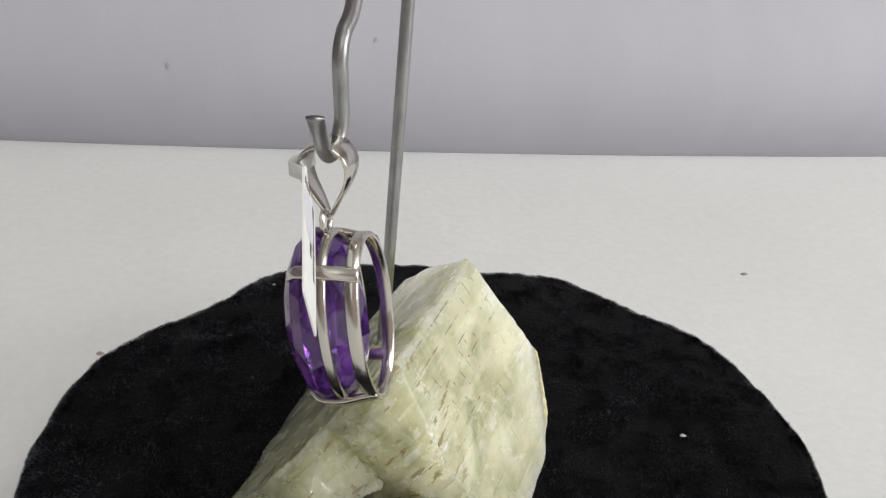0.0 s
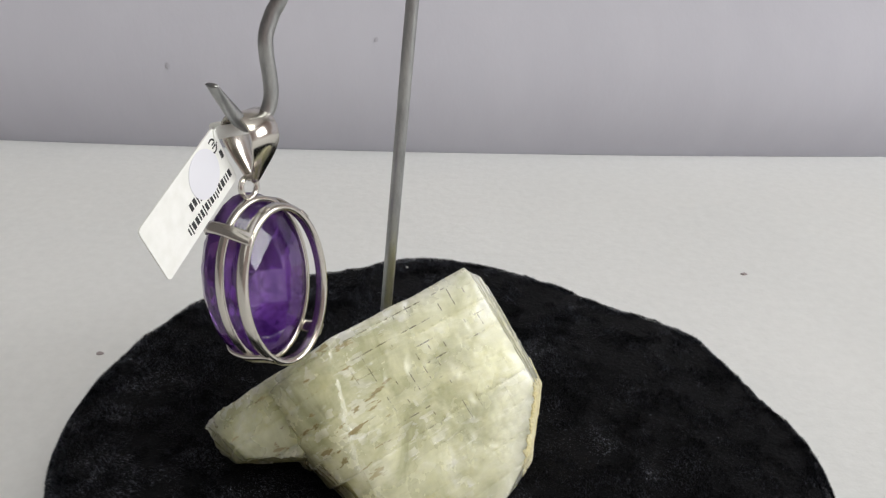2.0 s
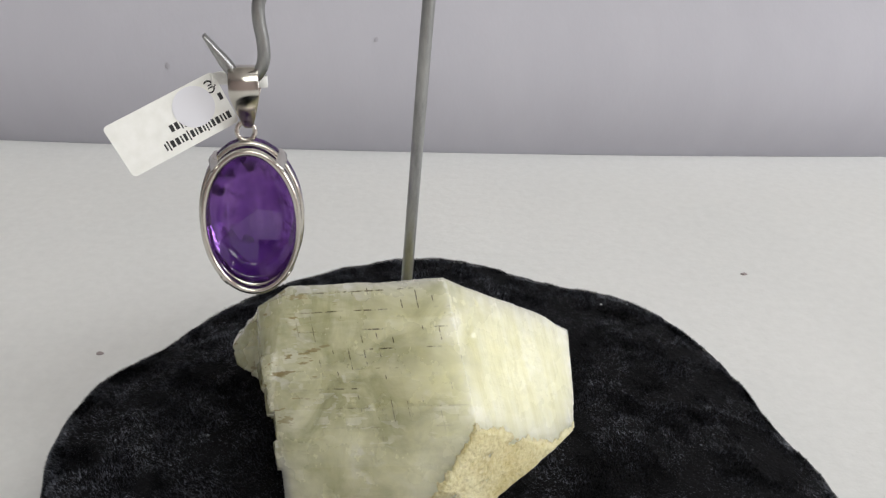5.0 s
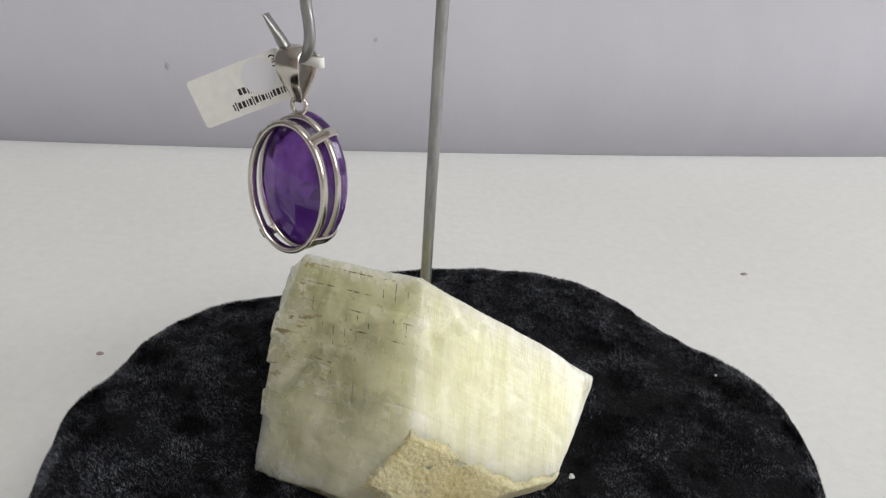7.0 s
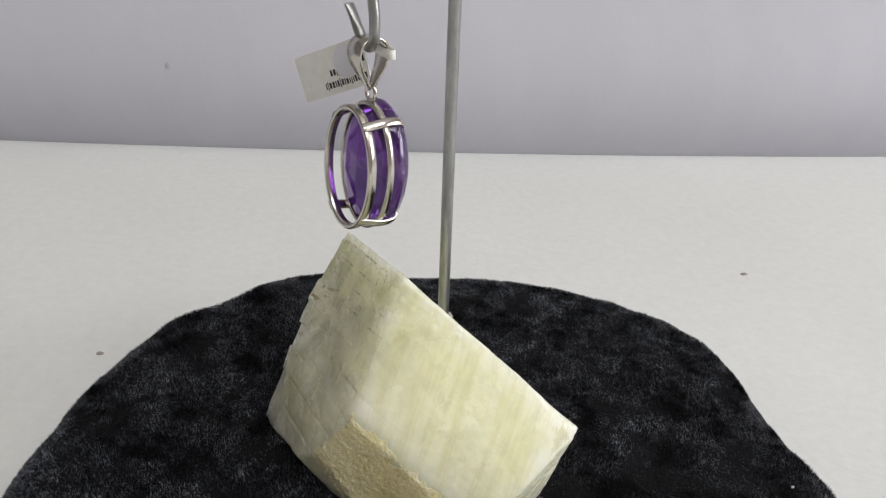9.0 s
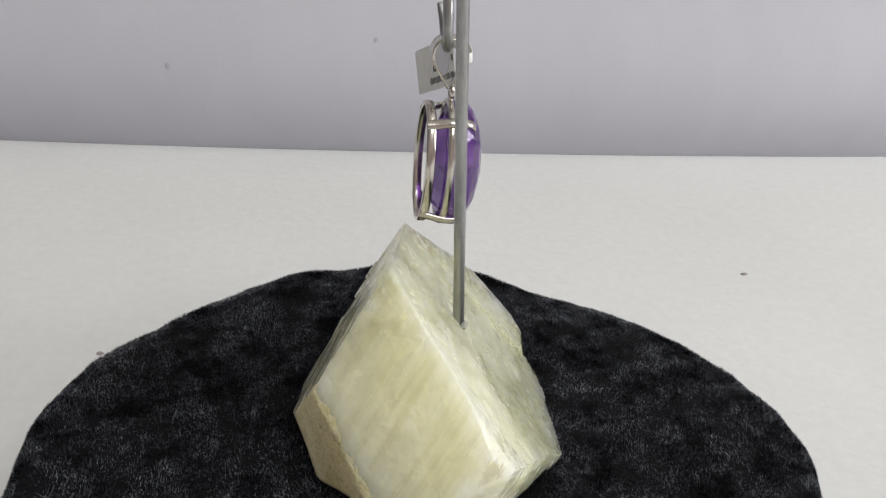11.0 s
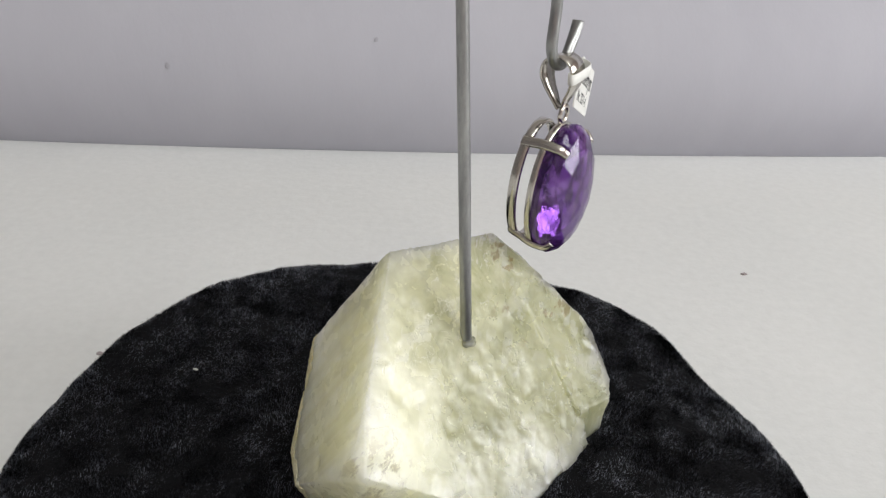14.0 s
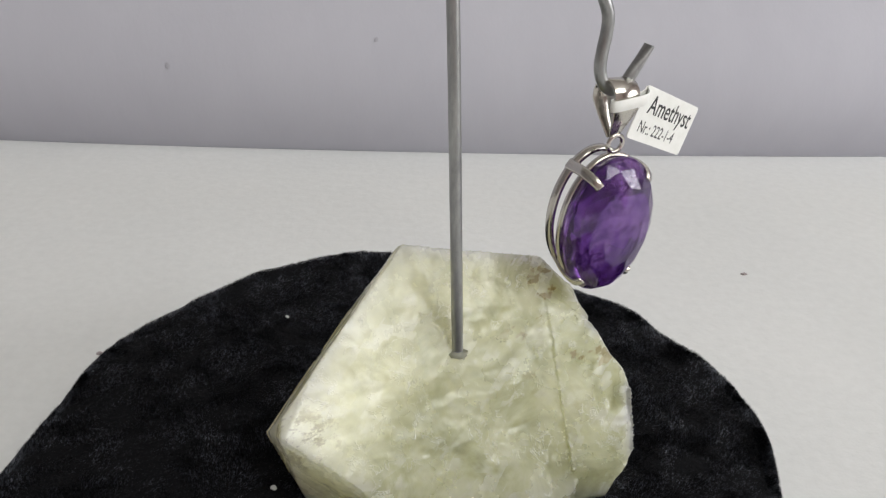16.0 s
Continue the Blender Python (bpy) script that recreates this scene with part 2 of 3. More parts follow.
    b2 = bump(m, thin, "Fac", 0.08, 0.0006, b1)
    b3 = bump(m, nick_glint, 2, 0.30, 0.0006, bump(m, noise_of(m, v, 260.0, 5, 0.65), "Fac", 0.05, 0.0008, b2))
    wire(m, b3, "Normal", b, "Coat Normal")
    return m


def make_crust():
    m = mat("earthy_crust", (0.5, 0.4, 0.25), 0.9)
    v = place_of(m)
    grit = noise_of(m, v, 900.0, 5, 0.7)
    patch = noise_of(m, v, 130.0, 4)
    c = ramp(m, grit, "Fac", [(0.30, (0.26, 0.20, 0.07)), (0.42, (0.62, 0.53, 0.25)), (0.55, (0.76, 0.68, 0.38)), (0.70, (0.86, 0.81, 0.54))])
    c = mix(m, 0.5, (c, "Color"), (ramp(m, patch, "Fac", [(0.35, (0.56, 0.47, 0.22)), (0.65, (0.86, 0.81, 0.55))]), "Color"))
    to(m, c, 2, "Base Color")
    b = m.node_tree.nodes["Principled BSDF"]
    b.inputs["Subsurface Weight"].default_value = 0.5
    b.inputs["Subsurface Radius"].default_value = (1.0, 0.9, 0.6)
    b.inputs["Subsurface Scale"].default_value = 0.006
    bump(m, grit, "Fac", 0.5, 0.0010)
    return m


def make_amethyst():
    m = mat("amethyst", (0.40, 0.17, 0.72), 0.03)
    b = m.node_tree.nodes["Principled BSDF"]
    b.inputs["IOR"].default_value = 1.545
    v = place_of(m)
    zone = noise_of(m, v, 60.0, 5, 0.62, 0.9)
    c = ramp(m, zone, "Fac", [(0.34, (0.075, 0.018, 0.19)), (0.50, (0.175, 0.06, 0.35)), (0.66, (0.38, 0.20, 0.58))])
    # milky veils and feathers in the stone
    veil = noise_of(m, place_of(m, (1.0, 1.0, 0.4), (20, 0, 30)), 150.0, 6, 0.68, 0.7)
    f = ramp(m, veil, "Fac", [(0.58, 0.0), (0.78, 0.8)])
    c = mix(m, (f, "Color"), (c, "Color"), (0.36, 0.20, 0.54))
    crack = noise_of(m, place_of(m, (1, 1, 1.6), (10, 35, 0)), 130.0, 5, 0.6, 0.5)
    k = ramp(m, crack, "Fac", [(0.462, 0.0), (0.484, 0.9), (0.504, 0.9), (0.524, 0.0)])
    k = mix(m, 1.0, (k, "Color"), (ramp(m, zone, "Fac", [(0.45, 0.0), (0.55, 1.0)]), "Color"), "MULTIPLY")
    to(m, mix(m, (k, 2), (c, 2), (0.06, 0.015, 0.13)), 2, "Base Color")
    to(m, ramp(m, veil, "Fac", [(0.42, 0.90), (0.72, 0.55)]), "Color", "Transmission Weight")
    bump(m, veil, "Fac", 0.04, 0.0004)
    return m


def make_silver():
    m = mat("silver", (0.62, 0.59, 0.54), 0.16, 1.0)
    v = place_of(m)
    n = noise_of(m, v, 350.0, 4)
    to(m, ramp(m, n, "Fac", [(0.3, 0.12), (0.7, 0.27)]), "Color", "Roughness")
    bump(m, noise_of(m, v, 160.0, 2), "Fac", 0.12, 0.0006)
    return m


def make_wire():
    m = mat("galvanised_wire", (0.34, 0.35, 0.355), 0.3, 1.0)
    v = place_of(m)
    n = noise_of(m, place_of(m, (1, 1, 0.25)), 600.0, 5, 0.7)
    to(m, ramp(m, n, "Fac", [(0.3, (0.28, 0.285, 0.285)), (0.55, (0.38, 0.385, 0.38)), (0.8, (0.47, 0.475, 0.465))]), "Color", "Base Color")
    to(m, ramp(m, n, "Fac", [(0.3, 0.42), (0.7, 0.30)]), "Color", "Roughness")
    bump(m, n, "Fac", 0.08, 0.0003)
    return m


def make_paper():
    m = mat("tag_paper", (0.84, 0.84, 0.80), 0.55)
    v = place_of(m)
    n = noise_of(m, v, 500.0, 3)
    to(m, ramp(m, n, "Fac", [(0.3, (0.80, 0.80, 0.76)), (0.7, (0.86, 0.86, 0.83))]), "Color", "Base Color")
    bump(m, n, "Fac", 0.08, 0.0003)
    return m


FELT, LILAC = make_tabletop(), make_backdrop()
VELVET, PILE = make_velvet(), make_pile()
AMETHYST, SILVER, WIRE, PAPER = make_amethyst(), make_silver(), make_wire(), make_paper()
INK = mat("black_ink", (0.02, 0.02, 0.022), 0.6)
STICKER = mat("round_sticker", (0.74, 0.74, 0.79), 0.35)
# Paints of the unseen walls: set to bounce, tint and cut fill light.
ROOM_PAINT = mat("room_paint", (0.80, 0.79, 0.77), 0.8)
ROSE_BOUNCE_PAINT = mat("rose_bounce_paint", (0.64, 0.54, 0.53), 0.8)
FILL_CUT_PAINT = mat("fill_cut_paint", (0.32, 0.31, 0.31), 0.8)
FLOOR_WOOD = mat("floor_wood", (0.26, 0.17, 0.10), 0.5)
LINT = mat("lint", (0.5, 0.5, 0.48), 0.8)
WINDOW_WHITE = mat("window_white", (0.8, 0.8, 0.78), 0.4)
STAIN = mat("stain", (0.41, 0.395, 0.44), 0.9)
SPECK = mat("speck", (0.35, 0.30, 0.30), 0.8)

# ---- building helpers ----
BASE = {}


def thing(name, base, label, category, group=""):
    ob = new(name)
    ob.location = base
    BASE[ob.name] = Vector(base)
    return tagged(ob, label, category, group)


def part(name, bm, material, parent, label="", smooth=False):
    """One mesh object under a thing or a part; bm is in turntable space."""
    base = BASE.get(parent.name, Vector((0, 0, 0)))
    bmesh.ops.translate(bm, verts=bm.verts, vec=-base)
    bmesh.ops.recalc_face_normals(bm, faces=bm.faces)
    me = bpy.data.meshes.new(name)
    bm.to_mesh(me)
    bm.free()
    me.materials.append(material)
    if smooth:
        me.polygons.foreach_set("use_smooth", [True] * len(me.polygons))
    ob = new(name, me)
    ob.parent = parent
    BASE[ob.name] = base
    return tagged(ob, label)


def slab(x0, y0, z0, x1, y1, z1, bevel=0.0):
    bm = bmesh.new()
    bmesh.ops.create_cube(bm, size=1.0)
    for v in bm.verts:
        v.co = Vector(((x0 + x1) / 2 + v.co.x * (x1 - x0), (y0 + y1) / 2 + v.co.y * (y1 - y0), (z0 + z1) / 2 + v.co.z * (z1 - z0)))
    if bevel:
        bmesh.ops.bevel(bm, geom=list(bm.edges), offset=bevel, segments=2, affect="EDGES")
    return bm


def structure(name, bm, material, label=""):
    me = bpy.data.meshes.new(name)
    bmesh.ops.recalc_face_normals(bm, faces=bm.faces)
    bm.to_mesh(me)
    bm.free()
    me.materials.append(material)
    return tagged(new(name, me), label, kind="structure")


def smooth_line(points, steps=8, closed=False):
    """Points on a Catmull-Rom curve through the given ones."""
    p = [Vector(q) for q in points]
    n, out = len(p), []
    for i in range(n if closed else n - 1):
        a, b, c, d = (p[(i + k) % n] if closed else p[min(max(i + k, 0), n - 1)] for k in (-1, 0, 1, 2))
        for s in range(steps):
            t = s / steps
            out.append(0.5 * (2 * b + (c - a) * t + (2 * a - 5 * b + 4 * c - d) * t * t + (3 * b - a - 3 * c + d) * t ** 3))
    if not closed:
        out.append(p[-1])
    return out


def sweep(bm, line, section, closed=False, up=None):
    """Sweeps a section (k -> list of (side, rise)) along a line; up fixes the rise axis, else it is carried along."""
    n, rings = len(line), []
    carried = None
    for i, p in enumerate(line):
        a = line[(i - 1) % n] if closed or i else p
        b = line[(i + 1) % n] if closed or i < n - 1 else p
        t = (b - a).normalized()
        if up is not None:
            r = (up - t * up.dot(t)).normalized()
        else:
            seed = carried or (Vector((0, 0, 1)) if abs(t.z) < 0.9 else Vector((1, 0, 0)))
            r = (seed - t * seed.dot(t)).normalized()
            carried = r
        s = t.cross(r)
        rings.append([bm.verts.new(p + s * u + r * v) for u, v in section(i / (n - 1))])
    m = len(rings[0])
    for i in range(n if closed else n - 1):
        q, w = rings[i], rings[(i + 1) % n]
        for k in range(m):
            bm.faces.new((q[k], q[(k + 1) % m], w[(k + 1) % m], w[k]))
    if not closed:
        bm.faces.new(rings[0])
        bm.faces.new(rings[-1][::-1])
    return bm


def disc_section(r, k=12):
    return [(r * math.cos(2 * math.pi * i / k), r * math.sin(2 * math.pi * i / k)) for i in range(k)]


def strip_section(w, h, b):
    """A flat strip w wide and h thick with cut corners."""
    w, h = w / 2, h / 2
    return [(-w + b, -h), (w - b, -h), (w, -h + b), (w, h - b), (w - b, h), (-w + b, h), (-w, h - b), (-w, -h + b)]


MM = 0.001

# ---- the room ----
structure("tabletop", slab(-0.75, -0.55, -0.03, 0.75, 0.75, 0.0, 0.004), FELT, "table covered with matt white felt")


def backdrop_y(x, z):
    # Forward lean at the foot is made up to shade the lower cloth.
    low = min(z, 0.08)
    lean = LEAN * low * low - 0.75 * low + (2 * LEAN * 0.08 - 0.75) * max(0.0, z - 0.08)
    bow = max(-0.25, min(x, 0.3))
    return 0.2536 + 0.0758 * x + 0.118 * bow * bow + lean + 0.0012 * noise.noise((x * 9, z * 4, 0)) * min(1, z * 40)


def build_backdrop():
    """A hanging cloth: it bows a little sideways and leans back as it rises."""
    bm = bmesh.new()
    nx, nz, rows = 60, 40, []
    for side in (0.0, 0.004):
        for j in range(nz + 1):
            z = 0.5 * (j / nz) ** 2
            row = []
            for i in range(nx + 1):
                x = -0.75 + 1.5 * i / nx
                y = backdrop_y(x, z) + side
                row.append(bm.verts.new((x, y, z)))
            rows.append(row)
    h = nz + 1
    for base in (0, h):
        for j in range(nz):
            for i in range(nx):
                bm.faces.new((rows[base + j][i], rows[base + j][i + 1], rows[base + j + 1][i + 1], rows[base + j + 1][i]))
    for i in range(nx):
        bm.faces.new((rows[0][i], rows[0][i + 1], rows[h][i + 1], rows[h][i]))
        bm.faces.new((rows[nz][i], rows[nz][i + 1], rows[h + nz][i + 1], rows[h + nz][i]))
    for j in range(nz):
        for i in (0, nx):
            bm.faces.new((rows[j][i], rows[j + 1][i], rows[h + j + 1][i], rows[h + j][i]))
    ob = structure("backdrop", bm, LILAC, "hanging backdrop of pale lilac cloth")
    ob.data.polygons.foreach_set("use_smooth", [True] * len(ob.data.polygons))


LEAN = 9.5
build_backdrop()
# Unseen enclosure, added for bounced light; the dark west wall dims the left.
structure("floor", slab(-1.8, -1.9, -0.80, 1.8, 1.5, -0.75), FLOOR_WOOD)
structure("ceiling", slab(-1.8, -1.9, 1.70, 1.8, 1.5, 1.76), ROOM_PAINT)
structure("unseen_wall_north", slab(-1.8, 1.5, -0.75, 1.8, 1.6, 1.70), ROOM_PAINT)
structure("unseen_wall_south", slab(-1.8, -2.0, -0.75, 1.8, -1.9, 1.70), ROSE_BOUNCE_PAINT)
for y0, y1, z0, z1 in ((-1.9, -0.92, -0.75, 1.70), (0.22, 1.5, -0.75, 1.70), (-0.92, 0.22, -0.75, 0.15), (-0.92, 0.22, 1.09, 1.70)):
    structure("unseen_wall_east", slab(1.8, y0, z0, 1.9, y1, z1), ROSE_BOUNCE_PAINT)
window = tagged(new("window_1"), kind="structure")
for y0, y1, z0, z1 in ((-0.92, -0.87, 0.15, 1.09), (0.17, 0.22, 0.15, 1.09), (-0.87, 0.17, 0.15, 0.20), (-0.87, 0.17, 1.04, 1.09), (-0.365, -0.335, 0.20, 1.04)):
    part("window_frame", slab(1.815, y0, z0, 1.85, y1, z1, 0.003), WINDOW_WHITE, window)
structure("unseen_wall_west", slab(-1.9, -1.9, -0.75, -1.8, 1.5, 1.70), FILL_CUT_PAINT)
for sx in (-0.68, 0.68):
    for sy in (-0.48, 0.62):
        structure("table_leg", slab(sx - 0.025, sy - 0.025, -0.75, sx + 0.025, sy + 0.025, -0.03), FLOOR_WOOD)

# ---- velvet-covered turntable ----
TOP = 0.0300
# Radius and height of the covered plate's edge in millimetres, every nine degrees: uneven where the cloth folds over it.
RIM = [85.1, 85.3, 86.9, 88.9, 89.4, 88.2, 88.6, 91.2, 90.6, 86.6, 86.6, 88.2, 90.4, 92.0, 89.3, 84.2, 83.2, 85.4, 87.5, 86.9,
       86.2, 85.6, 84.6, 83.1, 80.8, 77.9, 78.8, 80.6, 80.1, 79.1, 78.2, 80.7, 80.0, 80.4, 81.0, 81.5, 84.5, 84.9, 85.0, 84.4]
EDGE = [31.8, 30.8, 29.4, 28.0, 26.8, 25.9, 25.3, 25.1, 25.0, 24.9, 24.9, 25.0, 25.2, 25.7, 26.4, 27.2, 27.9, 28.4, 28.4, 27.8,
        26.9, 25.9, 25.0, 24.7, 24.9, 25.8, 27.1, 28.6, 29.8, 30.6, 30.8, 30.7, 30.3, 30.1, 30.1, 30.5, 31.2, 31.9, 32.4, 32.4]


def edge_at(a):
    """Height of the edge above the middle of the plate, in metres."""
    k = (a / (2 * math.pi) * 40) % 40
    i, f = int(k), k - int(k)
    return (EDGE[i % 40] + (EDGE[(i + 1) % 40] - EDGE[i % 40]) * f) * MM - TOP + 0.0008


def rim_at(a):
    k = (a / (2 * math.pi) * 40) % 40
    i, f = int(k), k - int(k)
    p, q, r, s = (RIM[(i + j) % 40] for j in (-1, 0, 1, 2))
    v = q + 0.5 * f * (r - p + f * (2 * p - 5 * q + 4 * r - s + f * (3 * (q - r) + s - p)))
    v += 0.45 * noise.noise((9 * math.cos(a), 9 * math.sin(a), 1.0)) - 0.9
    return v * MM


RIM_FINE = [rim_at(2 * math.pi * k / 1440) + 0.0006 for k in range(1440)]


def rim(a):
    k = (a / (2 * math.pi) * 1440) % 1440
    i = int(k)
    return RIM_FINE[i] + (RIM_FINE[(i + 1) % 1440] - RIM_FINE[i]) * (k - i)


def cloth_height(x, y, s):
    """Slight waves of the cloth on top; s runs from 0 at the axis to 1 at the rim."""
    sag = edge_at(math.atan2(y, x)) * max(0.0, (s - 0.45) / 0.55) ** 2 if s > 0.45 else 0.0
    return sag + 0.7 * MM * s * s * noise.noise((x * 45, y * 45, 2.0)) + 0.25 * MM * noise.noise((x * 160, y * 160, 7.0))


PROFILE = [(0.988, -0.0010), (1.00, -0.0030), (1.009, -0.0065), (1.014, -0.0120), (1.018, -0.0200), (1.026, -0.0285), (1.034, -0.0300)]


NAP = radians(255)  # the way the pile lies


def build_turntable():
    t = thing("turntable", (0, 0, 0), "round turntable draped in crushed black velvet", "turntable")
    bm = bmesh.new()
    n, rings = 240, []
    levels = [(s / 24, None) for s in range(1, 24)] + [(0.972, -0.0002)] + PROFILE
    centre = bm.verts.new((0, 0, TOP))
    for s, drop in levels:
        ring = []
        for k in range(n):
            a = 2 * math.pi * k / n
            r = rim(a) * s
            x, y = r * math.cos(a), r * math.sin(a)
            if drop is None:
                z = TOP + cloth_height(x, y, s)
            else:
                fold = 1 + 0.010 * math.sin(a * 23 + 3 * noise.noise((2 * x * 40, 2 * y * 40, 0))) * min(1, -drop / 0.012)
                x, y, z = x * fold, y * fold, TOP + drop + cloth_height(x, y, 1) * (1 + drop / 0.03)
            ring.append(bm.verts.new((x, y, max(z, 0.0))))
        rings.append(ring)
    for k in range(n):
        bm.faces.new((centre, rings[0][k], rings[0][(k + 1) % n]))
    for q, w in zip(rings, rings[1:]):
        for k in range(n):
            bm.faces.new((q[k], w[k], w[(k + 1) % n], q[(k + 1) % n]))
    bm.faces.new(rings[-1])
    cloth = part("velvet_cloth", bm, VELVET, t, "crushed black velvet cloth with folds over the rim", True)
    # the pile: short fibres that lie one way, ruffled in patches
    rng = np.random.default_rng(5)
    count, edge = 620000, 80000
    size, half = 360, 0.098
    lean_map, tilt_map, high_map = np.zeros((size, size)), np.zeros((size, size)), np.zeros((size, size))
    for i in range(size):
        for j in range(size):
            x, y = (2 * i / (size - 1) - 1) * half, (2 * j / (size - 1) - 1) * half
            lean_map[i, j] = NAP + 1.5 * noise.noise((x * 70, y * 70, 11.0)) + 1.1 * noise.noise((x * 180, y * 180, 3.0))
            lie = noise.noise((x * 85, y * 85, 21.0)) + 0.8 * noise.noise((x * 230, y * 230, 5.0))
            tilt_map[i, j] = 0.75 + 0.62 * math.tanh(3.0 * lie)
            s = math.hypot(x, y) / rim(math.atan2(y, x))
            high_map[i, j] = cloth_height(x, y, min(s, 1.0))
    a = rng.random(count) * 2 * math.pi
    s = np.sqrt(rng.random(count)) * 1.012
    s[:edge] = 0.95 + 0.064 * rng.random(edge)
    r = np.interp(a / (2 * math.pi) * 1440, np.arange(1441), RIM_FINE + RIM_FINE[:1]) * s
    x, y = r * np.cos(a), r * np.sin(a)
    gi = np.clip(np.rint((x / half + 1) / 2 * (size - 1)).astype(int), 0, size - 1)
    gj = np.clip(np.rint((y / half + 1) / 2 * (size - 1)).astype(int), 0, size - 1)
    lean = lean_map[gi, gj] + rng.normal(size=count) * 0.28
    tilt = tilt_map[gi, gj] + rng.normal(size=count) * 0.25
    over = s > 0.985
    z = TOP + high_map[gi, gj] - np.where(over, 0.0008 + 0.10 * (s - 0.985) + 9.0 * np.maximum(0, s - 1) ** 2, 0.0)
    out = np.where(over, 1.0, np.maximum(0, (s - 0.95) * 8))
    d = np.stack([np.cos(lean) * np.sin(tilt) + out * np.cos(a), np.sin(lean) * np.sin(tilt) + out * np.sin(a), np.cos(tilt)], 1)
    d /= np.linalg.norm(d, axis=1)[:, None]
    up = np.stack([0.5 * rng.normal(size=count), 0.5 * rng.normal(size=count), np.ones(count)], 1)
    side = np.cross(d, up)
    side *= (MM * (0.045 + 0.035 * rng.random(count)) / np.linalg.norm(side, axis=1))[:, None]
    tip = d * (MM * (0.55 + 0.5 * rng.random(count)))[:, None]
    p = np.stack([x, y, z - 0.0002], 1)
    co = np.stack([p - side, p + side, p + tip], 1).reshape(-1, 3)
    me = bpy.data.meshes.new("nap")
    me.vertices.add(count * 3)
    me.vertices.foreach_set("co", co.ravel())
    me.loops.add(count * 3)
    me.loops.foreach_set("vertex_index", np.arange(count * 3))
    me.polygons.add(count)
    me.polygons.foreach_set("loop_start", np.arange(count) * 3)
    me.update(calc_edges=True)
    me.materials.append(PILE)
    pile = new("nap", me)
    pile.parent = cloth
    tagged(pile, kind="stuff")
    return t


# ---- calcite crystal ----
# Cleavage and fracture planes: outward direction and distance from the axis's foot, in millimetres.
BODY = [(0.781, -0.408, 0.473, 41.49),
        (-0.508, 0.810, -0.292, 16.25),
        (-0.226, 0.602, 0.766, 60.78),
        (0.666, 0.477, -0.573, 1.24),
        (0.047, -0.999, 0.010, 32.50),
        (-0.292, -0.881, -0.372, 10.67),
        (-0.742, 0.182, 0.646, 43.22),
        (-0.501, -0.443, 0.743, 65.72),
        (0.346, 0.600, 0.722, 57.70),
        (0.642, 0.575, 0.508, 44.18),
        (0.053, 0.958, -0.282, 19.29),
        (0.382, -0.844, 0.377, 48.01),
        (0.975, 0.077, -0.209, 17.32),
        (-0.488, 0.123, -0.864, -12.09),
        (0.826, -0.150, -0.543, 3.99),
        (0.378, 0.901, 0.211, 40.20),
        (0.024, -0.169, 0.985, 74.36)]
SPUR = [(-0.724, 0.213, 0.656, 43.28),
        (0.456, -0.814, 0.359, 39.78),
        (-0.201, -0.910, -0.363, 20.26),
        (-0.826, -0.451, -0.338, 28.61),
        (-0.283, -0.821, 0.496, 59.81),
        (0.423, -0.558, -0.714, -17.92),
        (0.955, 0.135, -0.263, -22.22),
        (-0.906, 0.358, 0.225, 30.41)]


def cut_solid(planes, middle, size=70.0):
    """A convex block left over when all planes have cut a cube."""
    bm = bmesh.new()
    bmesh.ops.create_cube(bm, size=2 * size * MM)
    bmesh.ops.translate(bm, verts=bm.verts, vec=Vector(middle) * MM)
    for nx, ny, nz, d in planes:
        n = Vector((nx, ny, nz)).normalized()
        g = list(bm.verts) + list(bm.edges) + list(bm.faces)
        cut = bmesh.ops.bisect_plane(bm, geom=g, dist=1e-7, plane_co=n * d * MM, plane_no=n, clear_outer=True)
        edges = [e for e in cut["geom_cut"] if isinstance(e, bmesh.types.BMEdge)]
        if edges:
            bmesh.ops.edgenet_fill(bm, edges=edges)
    return bm


CRUSTED = (0.942, 0.334, 0.022, 25.36)  # the broken face that carries the crust


def layer(k):
    """A fixed random height for layer number k."""
    return (math.sin(k * 127.1 + 3.7) * 43758.5453) % 1.0


